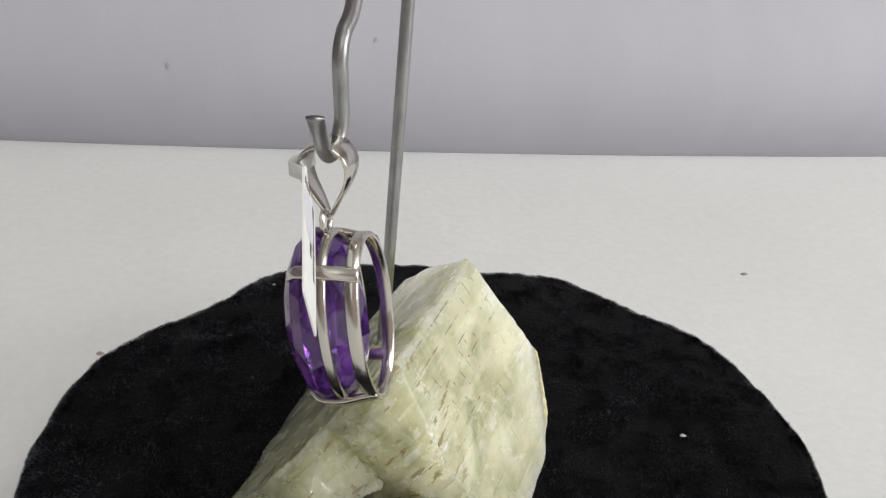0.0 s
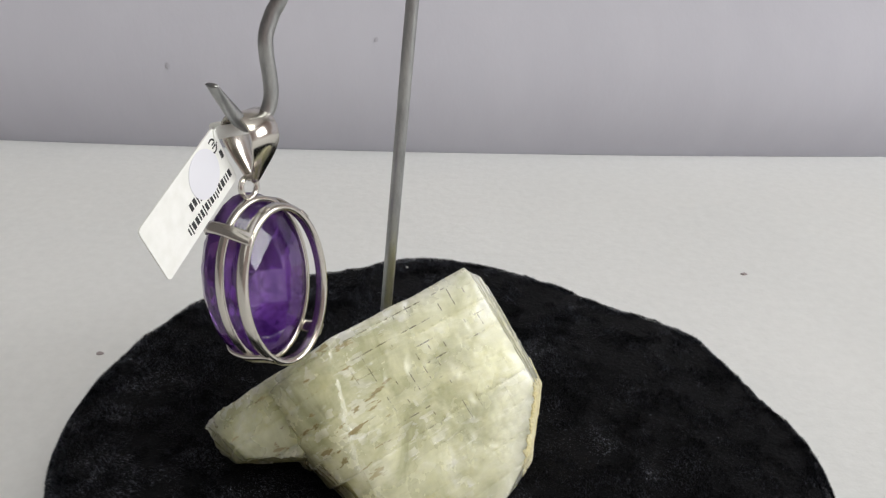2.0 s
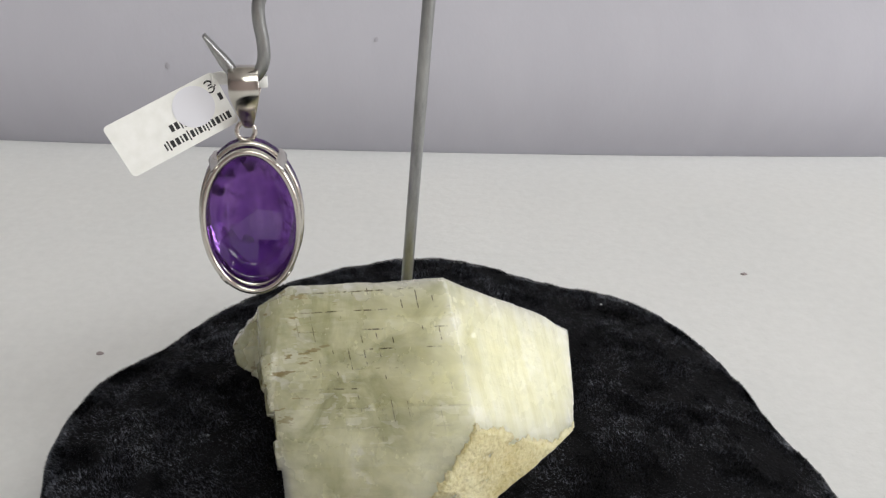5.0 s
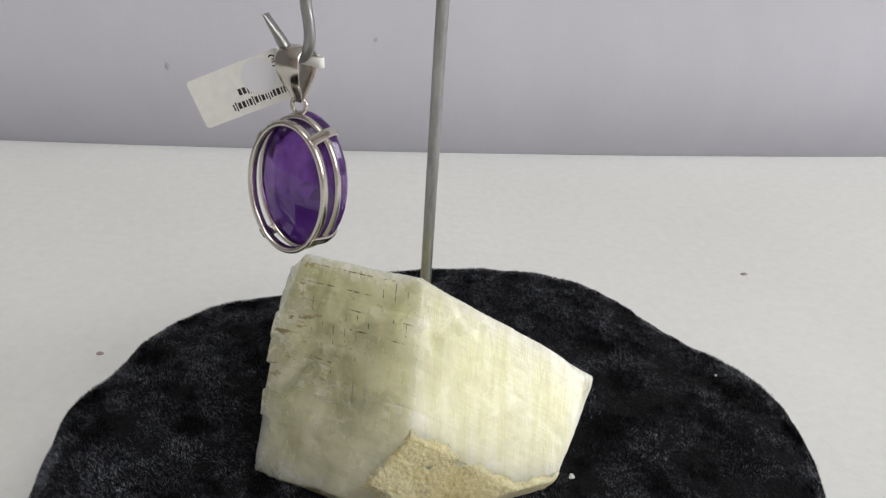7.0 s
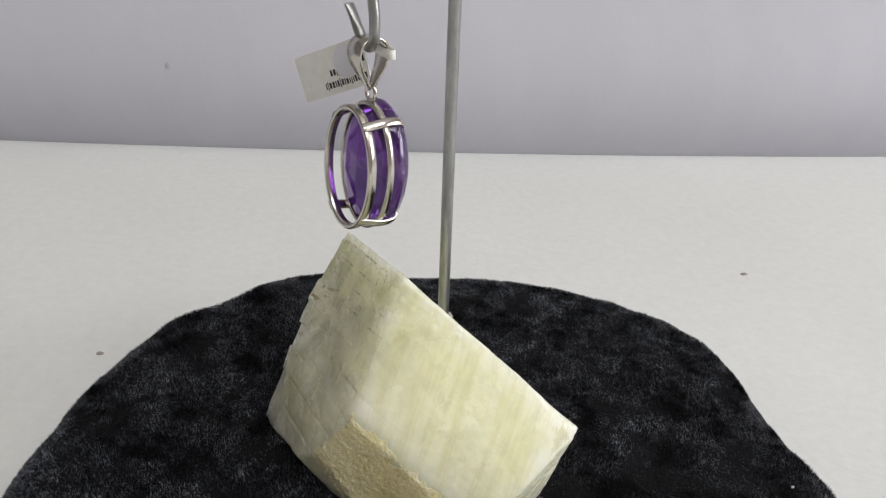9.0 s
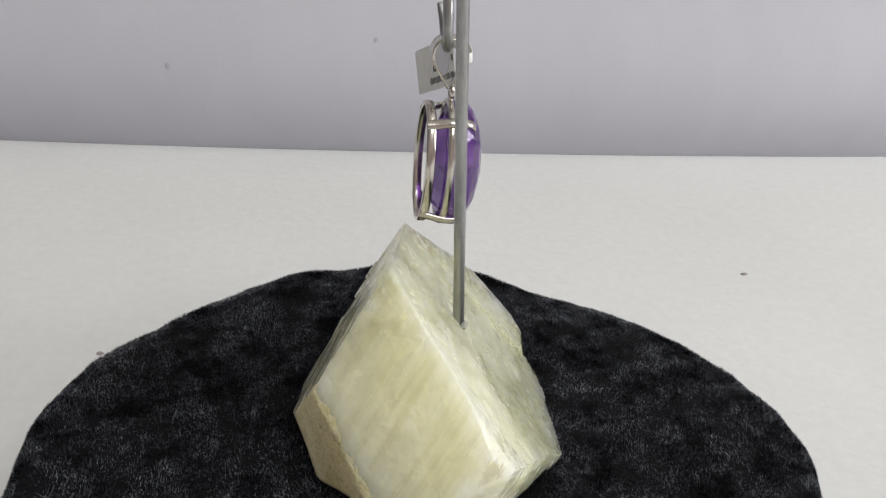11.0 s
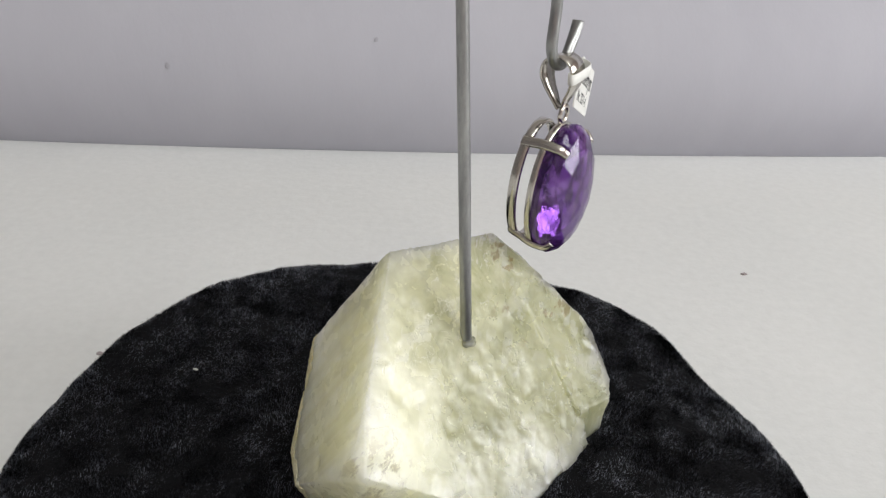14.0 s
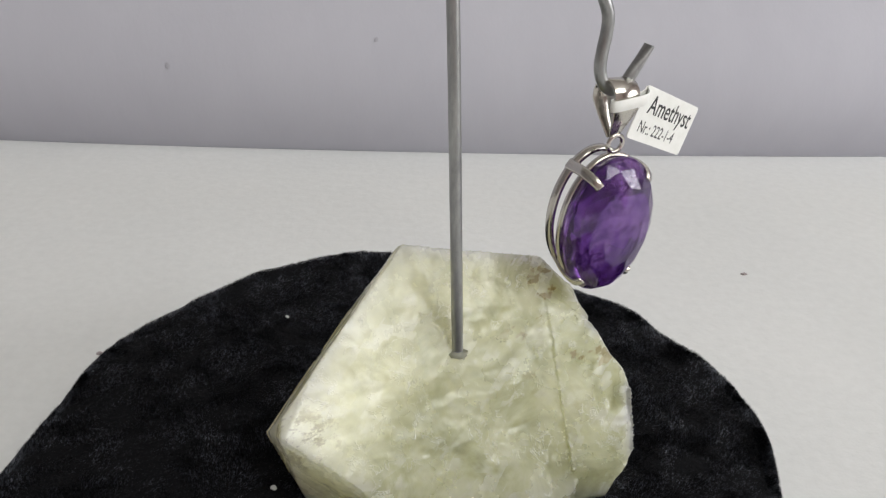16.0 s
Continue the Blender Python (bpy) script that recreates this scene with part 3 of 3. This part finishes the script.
def rough_solid(blocks, seed):
    """The cut blocks grown together, with broken layers, chips and worn edges, in turntable space."""
    me = bpy.data.meshes.new("raw")
    bm = bmesh.new()
    for planes, middle, size in blocks:
        block = cut_solid(planes, middle, size)
        block.to_mesh(me)
        block.free()
        bm.from_mesh(me)
    bm.to_mesh(me)
    bm.free()
    raw = new("raw", me)
    mod = raw.modifiers.new("remesh", "REMESH")
    mod.mode, mod.voxel_size = "VOXEL", 0.00038
    dg = bpy.context.evaluated_depsgraph_get()
    dg.update()
    solid = bpy.data.meshes.new_from_object(raw.evaluated_get(dg))
    bpy.data.objects.remove(raw)
    n = len(solid.vertices)
    co, no = np.zeros(n * 3), np.zeros(n * 3)
    solid.vertices.foreach_get("co", co)
    solid.vertices.foreach_get("normal", no)
    co, no = co.reshape(-1, 3), no.reshape(-1, 3)
    for i in range(n):
        p, nv = Vector(co[i]), Vector(no[i])
        q = p * 1000
        d = 0.0
        sheer = max(abs(nv.dot(CLEAVE[0])), abs(nv.dot(CLEAVE[2])))
        sheer = min(1.0, max(0.0, (sheer - 0.90) * 14))
        broken = max(0.0, min(1.0, -nv.y * 1.5 - 0.25))
        for c, period, amp in zip(CLEAVE, LAYERS, (0.30, 0.45 + 3.8 * broken, 0.25)):
            edge = max(0.0, 1 - abs(nv.dot(c)) * 1.15)
            s = q.dot(c) / period
            k = math.floor(s)
            gate = 0.35 + 0.65 * max(0.0, min(1.0, 0.6 + 1.5 * noise.noise(q * 0.045 + c * 20)))
            d += amp * edge * gate * (layer(k + seed) - 0.5) * (1 - 0.9 * sheer) * (1 - min(1.0, max(0.0, nv.dot(CLEAVE[1]) - 0.45) * 3))
            if min(s - k, k + 1 - s) * period < 0.24 and c is CLEAVE[1]:
                d -= 0.20 * edge * max(0.0, 1 - 6 * max(0.0, nv.dot(CLEAVE[2]) - 0.6)) * max(0.0, min(1.0, 0.5 + 3 * noise.noise(q * 0.16 + c * 9)))
        d += (0.34 - 0.20 * sheer) * noise.noise(q * 0.10) + 0.05 * noise.noise(q * 0.35) + 0.02 * noise.noise(q * 0.9)
        dent = abs(noise.noise(q * 0.15 + Vector((2, 7, 3))))
        d += (1 - sheer) * (0.06 * dent + 0.04 * noise.noise(q * 0.45) + 0.02 * noise.noise(q * 0.95))
        if q.x < -4:
            rag = min(1.0, (-4 - q.x) / 8) * max(0.0, min(1.0, (0.93 - nv.dot(CLEAVE[1])) * 5))
            d += rag * (0.8 * noise.noise(q * 0.17 + Vector((5, 5, 5))) + 0.25 * abs(noise.noise(q * 0.42)) + 0.10 * noise.noise(q * 0.9))
        chip = noise.noise(q * 0.28 + Vector((3, 8, 1)))
        d -= 0.35 * max(0.0, chip - 0.28)
        if p.z < TOP + 0.0006:
            d = 0.0
        co[i] = p + nv * d * MM
    solid.vertices.foreach_set("co", co.ravel())
    bm = bmesh.new()
    bm.from_mesh(solid)
    bpy.data.meshes.remove(solid)
    return bm


def crust_of(bm, feet):
    """The faces of the crusted fracture planes, lifted a little, with a ragged outline."""
    normals = [Vector(f[:3]).normalized() for f in feet]
    out = bmesh.new()
    seen = {}
    bm.normal_update()
    for f in bm.faces:
        q = f.calc_center_median() * 1000
        ragged = 0.8 * noise.noise(q * 0.22) + 0.7 * noise.noise(q * 0.8)
        if any(n.dot(q) - p[3] > -0.75 + ragged and f.normal.dot(n) > 0.2 for n, p in zip(normals, feet)):
            ring = []
            for v in f.verts:
                if v.index not in seen:
                    lift = 0.16 + 0.12 * noise.noise(v.co * 1400)
                    seen[v.index] = out.verts.new(v.co + v.normal * lift * MM)
                ring.append(seen[v.index])
            out.faces.new(ring)
    edge = [e for e in out.edges if len(e.link_faces) == 1]
    skirt = bmesh.ops.extrude_edge_only(out, edges=edge)["geom"]
    bmesh.ops.translate(out, verts=[g for g in skirt if isinstance(g, bmesh.types.BMVert)], vec=-normals[0] * 0.5 * MM)
    return out


def build_crystal():
    t = thing("calcite_crystal", (0, 0, TOP), "rough pale yellow calcite crystal with brown crust, lying on velvet", "crystal")
    floor_cut = (0, 0, -1, -(TOP / MM) + 0.25)
    bm = rough_solid([(BODY + [CRUSTED, floor_cut], (0, 0, 45), 70.0), (SPUR + [floor_cut, (0.35, 0.937, 0, -26.0)], (-24, -34, 42), 30.0)], 7)
    crust = crust_of(bm, [CRUSTED, BODY[3]])
    block = part("crystal_block", bm, CALCITE, t, "translucent layered calcite block", True)
    block.data.set_sharp_from_angle(angle=radians(24))
    part("crust", crust, CRUST, t, "brown earthy crust")
    return t


# ---- wire stand ----
ROD_FOOT = Vector((-8.45, -2.45, 55.0)) * MM
ROD_TOP = Vector((-3.6, 0.7, 146.0)) * MM


def build_stand():
    t = thing("wire_stand", ROD_FOOT, "bent galvanised wire stand with a hook, set into a crystal", "display stand")
    line = [ROD_FOOT, ROD_FOOT.lerp(ROD_TOP, 0.33), ROD_FOOT.lerp(ROD_TOP, 0.66), ROD_TOP]
    over = [(-3.6, -1.0, 153.5), (-4.6, -6.5, 157.5), (-6.4, -14.0, 155.0), (-8.2, -20.5, 146.0), (-9.6, -24.4, 136.0)]
    hook = [(-10.9, -26.1, 128.0), (-12.0, -27.2, 125.0), (-12.4, -28.4, 122.0), (-12.4, -28.5, 119.0), (-12.4, -28.1, 116.0),
            (-12.4, -28.0, 113.0), (-12.7, -28.6, 110.6), (-13.2, -30.0, 108.9), (-13.7, -31.8, 108.7), (-14.0, -33.6, 109.9),
            (-14.3, -35.8, 113.0), (-14.5, -38.0, 116.3)]
    line += [Vector(p) * MM for p in over + hook]
    pts = smooth_line(line, 9)
    n = len(pts)

    def section(k):
        left = min(1.0, (1 - k) * n / 13)
        r = 1.16 * MM
        return [(u * (0.35 + 0.65 * left), v * (1.12 - 0.12 * left)) for u, v in disc_section(r, 16)]

    bm = bmesh.new()
    sweep(bm, pts, section, False, Vector((1, 0, 0)))
    part("bent_wire", bm, WIRE, t, "", True)
    # the glue round the foot
    glue = bmesh.new()
    bmesh.ops.create_uvsphere(glue, u_segments=18, v_segments=10, radius=1.0)
    for v in glue.verts:
        wob = 1 + 0.2 * noise.noise(v.co * 2.5)
        v.co = Vector((v.co.x * 2.1 * wob, v.co.y * 2.1 * wob, v.co.z * 0.8)) * MM + Vector((-8.3, -2.4, 57.4)) * MM
    part("glue_bead", glue, CALCITE, t, "pale glue round the foot", True)
    return t


# ---- amethyst pendant ----
FRONT = Vector((-0.985, 0.130, -0.112)).normalized()
ACROSS = Vector((0.131, 0.991, 0.0)).normalized()
RISE = FRONT.cross(ACROSS).normalized()
if RISE.z < 0:
    RISE = -RISE
REAR = Vector((-7.9, -33.0, 82.4)) * MM


def pend(w, u, n):
    """A place in the pendant's own millimetres: across, up, towards its front."""
    return REAR + (ACROSS * w * 0.94 + RISE * u + FRONT * n) * MM


BAIL_ACROSS = Vector((math.cos(radians(80)), math.sin(radians(80)), 0))
BAIL_FRONT = Vector((-BAIL_ACROSS.y, BAIL_ACROSS.x, 0))


def bail_at(f, c, z):
    """A place in the bail's own directions: to its front, across, and height."""
    return (Vector((-14.0, -31.6, z)) + BAIL_FRONT * f + BAIL_ACROSS * c) * MM


def oval(a, b, n, count=72):
    return [pend(a * math.cos(2 * math.pi * k / count), b * math.sin(2 * math.pi * k / count), n) for k in range(count)]


def build_pendant():
    t = thing("pendant", pend(0, 28.2, 6.0), "oval faceted purple amethyst pendant in silver, hanging on a hook", "pendant")
    # stone
    bm = bmesh.new()
    rows = [(1.0, 7.2, 28, 0), (1.0, 8.0, 28, 0.5), (0.90, 9.9, 18, 0), (0.70, 11.6, 14, 0.5), (0.44, 12.7, 9, 0), (0.17, 13.2, 5, 0.5),
            (0.95, 5.6, 20, 0.5), (0.82, 3.8, 14, 0)]
    for s, n, count, off in rows:
        for k in range(count):
            a = 2 * math.pi * (k + off) / count
            bm.verts.new(pend(10.6 * s * math.cos(a), 15.0 * s * math.sin(a), n))
    # the long keel of its back
    for w, u, n in ((0.5, -8.6, 2.3), (1.1, -3.5, 1.4), (1.3, 2.5, 1.3), (0.6, 8.2, 2.2), (-4.4, -1.5, 1.9), (-4.2, 4.0, 2.0)):
        bm.verts.new(pend(w, u, n))
    bmesh.ops.convex_hull(bm, input=bm.verts)
    bmesh.ops.dissolve_limit(bm, angle_limit=radians(2.5), verts=bm.verts, edges=bm.edges)
    part("gemstone", bm, AMETHYST, t, "faceted oval purple amethyst, paler in places")
    # two oval bands
    rear = bmesh.new()
    sweep(rear, oval(9.3, 13.7, 0.4), lambda k: strip_section(1.15 * MM, 2.1 * MM, 0.30 * MM), True, FRONT)
    part("rear_band", rear, SILVER, t, "polished silver oval band", True)
    mid = bmesh.new()
    sweep(mid, oval(10.0, 14.3, 4.9), lambda k: strip_section(1.0 * MM, 1.55 * MM, 0.28 * MM), True, FRONT)
    part("middle_band", mid, SILVER, t, "polished silver oval band", True)
    # four claws
    for sw in (-1, 1):
        for su in (-1, 1):
            a = math.atan2(su * 0.80, sw * 0.66)
            c, s = math.cos(a), math.sin(a)
            pts = [pend(9.45 * c, 13.8 * s, -0.6), pend(9.9 * c, 14.2 * s, 1.6), pend(10.7 * c, 15.0 * s, 4.9), pend(10.75 * c, 15.0 * s, 7.6),
                   pend(10.3 * c, 14.6 * s, 8.9), pend(9.3 * c, 13.4 * s, 9.9)]
            claw = bmesh.new()
            tangent = (pend(-10 * s, 14 * c, 0) - pend(0, 0, 0)).normalized()
            sweep(claw, smooth_line(pts, 5), lambda k: strip_section(1.0 * MM, (2.3 - 0.5 * k) * MM, 0.3 * MM), False, tangent)
            part("claw", claw, SILVER, t, "", True)
    # jump ring
    ring = bmesh.new()
    circle = [pend(1.75 * math.cos(2 * math.pi * k / 36), 16.6 + 1.75 * math.sin(2 * math.pi * k / 36), 5.0) for k in range(36)]
    sweep(ring, circle, lambda k: disc_section(0.48 * MM, 10), True)
    part("jump_ring", ring, SILVER, t, "", True)
    # bail: a ribbon folded over the hook, wide on top and narrow below
    loop = [(0.35, 99.4), (1.5, 101.6), (3.1, 104.4), (3.85, 107.0), (3.2, 109.2), (1.3, 110.45), (-1.3, 110.45), (-3.2, 109.2), (-3.85, 107.0), (-3.1, 104.4), (-1.5, 101.6), (-0.35, 99.4)]
    line = smooth_line([bail_at(-0.92 * x, 0, z) for x, z in loop], 5)

    def ribbon(k):
        h = 1 - abs(2 * k - 1)
        w = 1.4 + 4.0 * min(1.0, h * 2.0) ** 0.9
        return strip_section(0.5 * MM, w * MM, 0.12 * MM)

    bail = bmesh.new()
    sweep(bail, line, ribbon, False, BAIL_ACROSS)
    part("bail", bail, SILVER, t, "polished silver ribbon bail", True)
    return t


# ---- price tag ----
TAG_IN = Vector((-16.4, -37.1, 109.5)) * MM
TAG_ALONG = Vector((3.3, -19.6, -8.2)).normalized()
TAG_DOWN = Vector((0.2, 3.9, -9.2))
TAG_DOWN = (TAG_DOWN - TAG_ALONG * TAG_DOWN.dot(TAG_ALONG)).normalized()
TAG_OUT = TAG_ALONG.cross(TAG_DOWN).normalized()
TAG_LONG, TAG_TALL = 21.6, 10.4


def tag_at(a, d, n=0.0):
    return TAG_IN + (TAG_ALONG * a + TAG_DOWN * d + TAG_OUT * n) * MM


def flat(outline, n0, n1):
    """A thin plate on the tag between two heights."""
    bm = bmesh.new()
    lo = [bm.verts.new(tag_at(a, d, n0)) for a, d in outline]
    hi = [bm.verts.new(tag_at(a, d, n1)) for a, d in outline]
    bm.faces.new(lo[::-1])
    bm.faces.new(hi)
    m = len(lo)
    for k in range(m):
        bm.faces.new((lo[k], lo[(k + 1) % m], hi[(k + 1) % m], hi[k]))
    return bm


def rounded(a0, d0, a1, d1, r, k=5):
    out = []
    for ca, cd, start in ((a1 - r, d0 + r, -90), (a1 - r, d1 - r, 0), (a0 + r, d1 - r, 90), (a0 + r, d0 + r, 180)):
        for i in range(k + 1):
            g = radians(start + 90 * i / k)
            out.append((ca + r * math.cos(g), cd + r * math.sin(g)))
    return out


def lettering(name, words, size, start, right, up, off, parent, narrow=1.0, bold=0.0):
    """Words in the built-in font, as a thin mesh on the tag."""
    curve = bpy.data.curves.new(name, "FONT")
    curve.body, curve.size, curve.extrude, curve.offset = words, size, 0.01, bold
    ob = new(name, curve)
    dg = bpy.context.evaluated_depsgraph_get()
    dg.update()
    me = bpy.data.meshes.new_from_object(ob.evaluated_get(dg))
    bpy.data.objects.remove(ob)
    bm = bmesh.new()
    bm.from_mesh(me)
    for v in bm.verts:
        v.co = start + (right * v.co.x * narrow + up * v.co.y + off * (0.03 + v.co.z)) * MM
    return part(name, bm, INK, parent)


def build_tag():
    t = thing("price_tag", tag_at(0, 2, 0), "white paper jewellery tag looped through a pendant's bail", "price tag")
    panel = part("panel", flat(rounded(0, 0, TAG_LONG, TAG_TALL, 0.8), -0.12, 0.12), PAPER, t)
    face = TAG_OUT if TAG_OUT.dot(FRONT) > 0 else -TAG_OUT
    s = 0.12 if face.dot(TAG_OUT) > 0 else -0.12
    lettering("name_print", "Amethyst", 5.2, tag_at(3.2, 4.8, s), TAG_ALONG, -TAG_DOWN, face, panel, 0.84, 0.028)
    lettering("number_print", "Nr.: 222-1-4", 3.3, tag_at(2.4, 8.7, s), TAG_ALONG, -TAG_DOWN, face, panel, 0.86)
    # the other side: upside-down print, shop lines as plain bars
    lettering("price_print", "\u20ac", 3.3, tag_at(0.5, 1.0, -s), TAG_ALONG, TAG_DOWN, -face, panel)
    rng = random.Random(3)
    for d, a0, a1 in ((8.3, 0.8, 14.2), (5.7, 8.2, 11.6), (4.6, 0.5, 0.9)):
        a = a0
        while a < a1:
            w, h = rng.choice([(0.62, 1.35), (0.70, 1.35), (0.55, 1.4), (0.26, 2.0), (0.32, 1.35)])
            n0, n1 = (-s, -s * 1.25) if s < 0 else (-s * 1.25, -s)
            part("print_bar", flat([(a, d - h / 2), (a + w, d - h / 2), (a + w, d + h / 2), (a, d + h / 2)], min(n0, n1), max(n0, n1)), INK, panel)
            a += w + 0.30
    ring = [(6.0 + 3.8 * math.cos(2 * math.pi * k / 40), 4.1 + 3.8 * math.sin(2 * math.pi * k / 40)) for k in range(40)]
    n0, n1 = -s * 1.3, -s * 1.8
    part("round_sticker", flat(ring, min(n0, n1), max(n0, n1)), STICKER, panel, "round pale sticker over the print", )
    # strap round the front leg of the bail
    x = [(0.9, -6.0), (4.3, -3.9), (4.75, 0.0), (4.6, 3.0), (3.9, 3.7), (3.1, 3.0), (2.9, 0.0), (2.6, -3.9)]
    line = smooth_line([bail_at(f, c, 107.3 - 0.12 * c) for f, c in x], 5, True)
    bm = bmesh.new()
    sweep(bm, line, lambda k: strip_section(0.16 * MM, 2.1 * MM, 0.03 * MM), True, Vector((0, 0, 1)))
    part("strap", bm, PAPER, t, "", True)
    return t


# ---- lint on the velvet, specks on cloth and table ----
def build_speck(name, where, size, material, label, seed):
    bm = bmesh.new()
    bmesh.ops.create_icosphere(bm, subdivisions=2, radius=size)
    for v in bm.verts:
        k = 1 + 0.5 * noise.noise(v.co / size * 1.5 + Vector((seed, 0, 0)))
        v.co = Vector((v.co.x * k * 1.5, v.co.y * k, v.co.z * k * 0.5)) + Vector(where)
    t = thing(name, where, label, "speck", "specks")
    part("fleck", bm, material, t)
    return t


def build_smudge(where, size, seed):
    """A thin stain that lies on the hanging cloth."""
    tilt = math.atan(2 * LEAN * where[2] - 0.75)
    bm = bmesh.new()
    bmesh.ops.create_icosphere(bm, subdivisions=2, radius=size)
    for v in bm.verts:
        k = 1 + 0.5 * noise.noise(v.co / size * 1.3 + Vector((seed, 4, 0)))
        v.co = Matrix.Rotation(-tilt, 3, "X") @ Vector((v.co.x * k, v.co.y * 0.08, v.co.z * k * 1.2)) + Vector(where)
    t = thing("cloth_stain", where, "faint grey stain on pale lilac cloth", "stain", "stains")
    part("fleck", bm, STAIN, t)


CALCITE, CRUST = make_calcite(), make_crust()
TURNTABLE, CRYSTAL, STAND, PENDANT, TAG = build_turntable(), build_crystal(), build_stand(), build_pendant(), build_tag()
SPINNING = [TURNTABLE, CRYSTAL, STAND, PENDANT, TAG]
for k, (x, y) in enumerate(((3.2, 33.6), (-46.0, 65.6), (58.8, 3.8))):
    SPINNING.append(build_speck("lint_fleck", (x * MM, y * MM, TOP + cloth_height(x * MM, y * MM, math.hypot(x, y) * MM / rim(math.atan2(y, x))) + 0.0008), (0.55, 0.3, 0.45)[k] * MM, LINT, "tiny white lint fleck on black velvet", k))
build_speck("table_speck", (0.120, 0.138, 0.0003), 0.0008, SPECK, "small brownish speck on white felt", 8)
for k, (x, z, size) in enumerate(((-0.1285, 0.0450, 0.0012), (-0.0325, 0.0595, 0.0009))):
    build_smudge((x, backdrop_y(x, z) - 0.0002, z), size, k)
build_speck("table_speck", (-0.102, 0.067, 0.0003), 0.0008, SPECK, "small grey speck on white felt", 9)


# ---- movement ----
# The pendant sways a little on its hook: seconds, turn, swing and rock in degrees.
SWAY = [(0, -1.2, -1.5, 0.4), (1, 2.0, -1.0, 0), (2, 3.5, -0.9, 0), (3, 4.4, -1.2, 0), (4.2, 4.5, -2.0, 0), (6.3, -1.8, -0.5, 1.3), (7.5, -1.4, 0.4, 1.7),
        (8.2, -0.8, 0.9, 1.6), (10.3, -2.8, 3.0, 0.9), (11.5, -2.2, 2.8, 0.5), (12.5, -2.5, 2.8, 0), (13.5, -2.6, 2.9, 0), (14.8, -2.5, 2.4, 0), (16, -1.5, 1.7, 0)]
HOOK = Vector((-14.0, -31.6, 109.0)) * MM


def sway(t):
    """The small turn of what hangs on the hook, about the hook."""
    turn, swing, rock = (float(np.interp(t, [r[0] for r in SWAY], [r[k] for r in SWAY])) for k in (1, 2, 3))
    return Matrix.Translation(HOOK) @ pose(0, 0, 0, rock, swing, 0) @ pose(0, 0, 0, 0, 0, turn) @ Matrix.Translation(-HOOK)


def motions():
    for ob in SPINNING:
        base = Matrix.Translation(ob.location.copy())
        hangs = ob in (PENDANT, TAG)
        off = 0.0009 if ob is TURNTABLE else 0.0
        walk(ob, [(k / 2, pose(off, 0, 0, 0, 0, a) @ (sway(k / 2) if hangs else Matrix()) @ base) for k, a in enumerate(SPIN)])


motions()
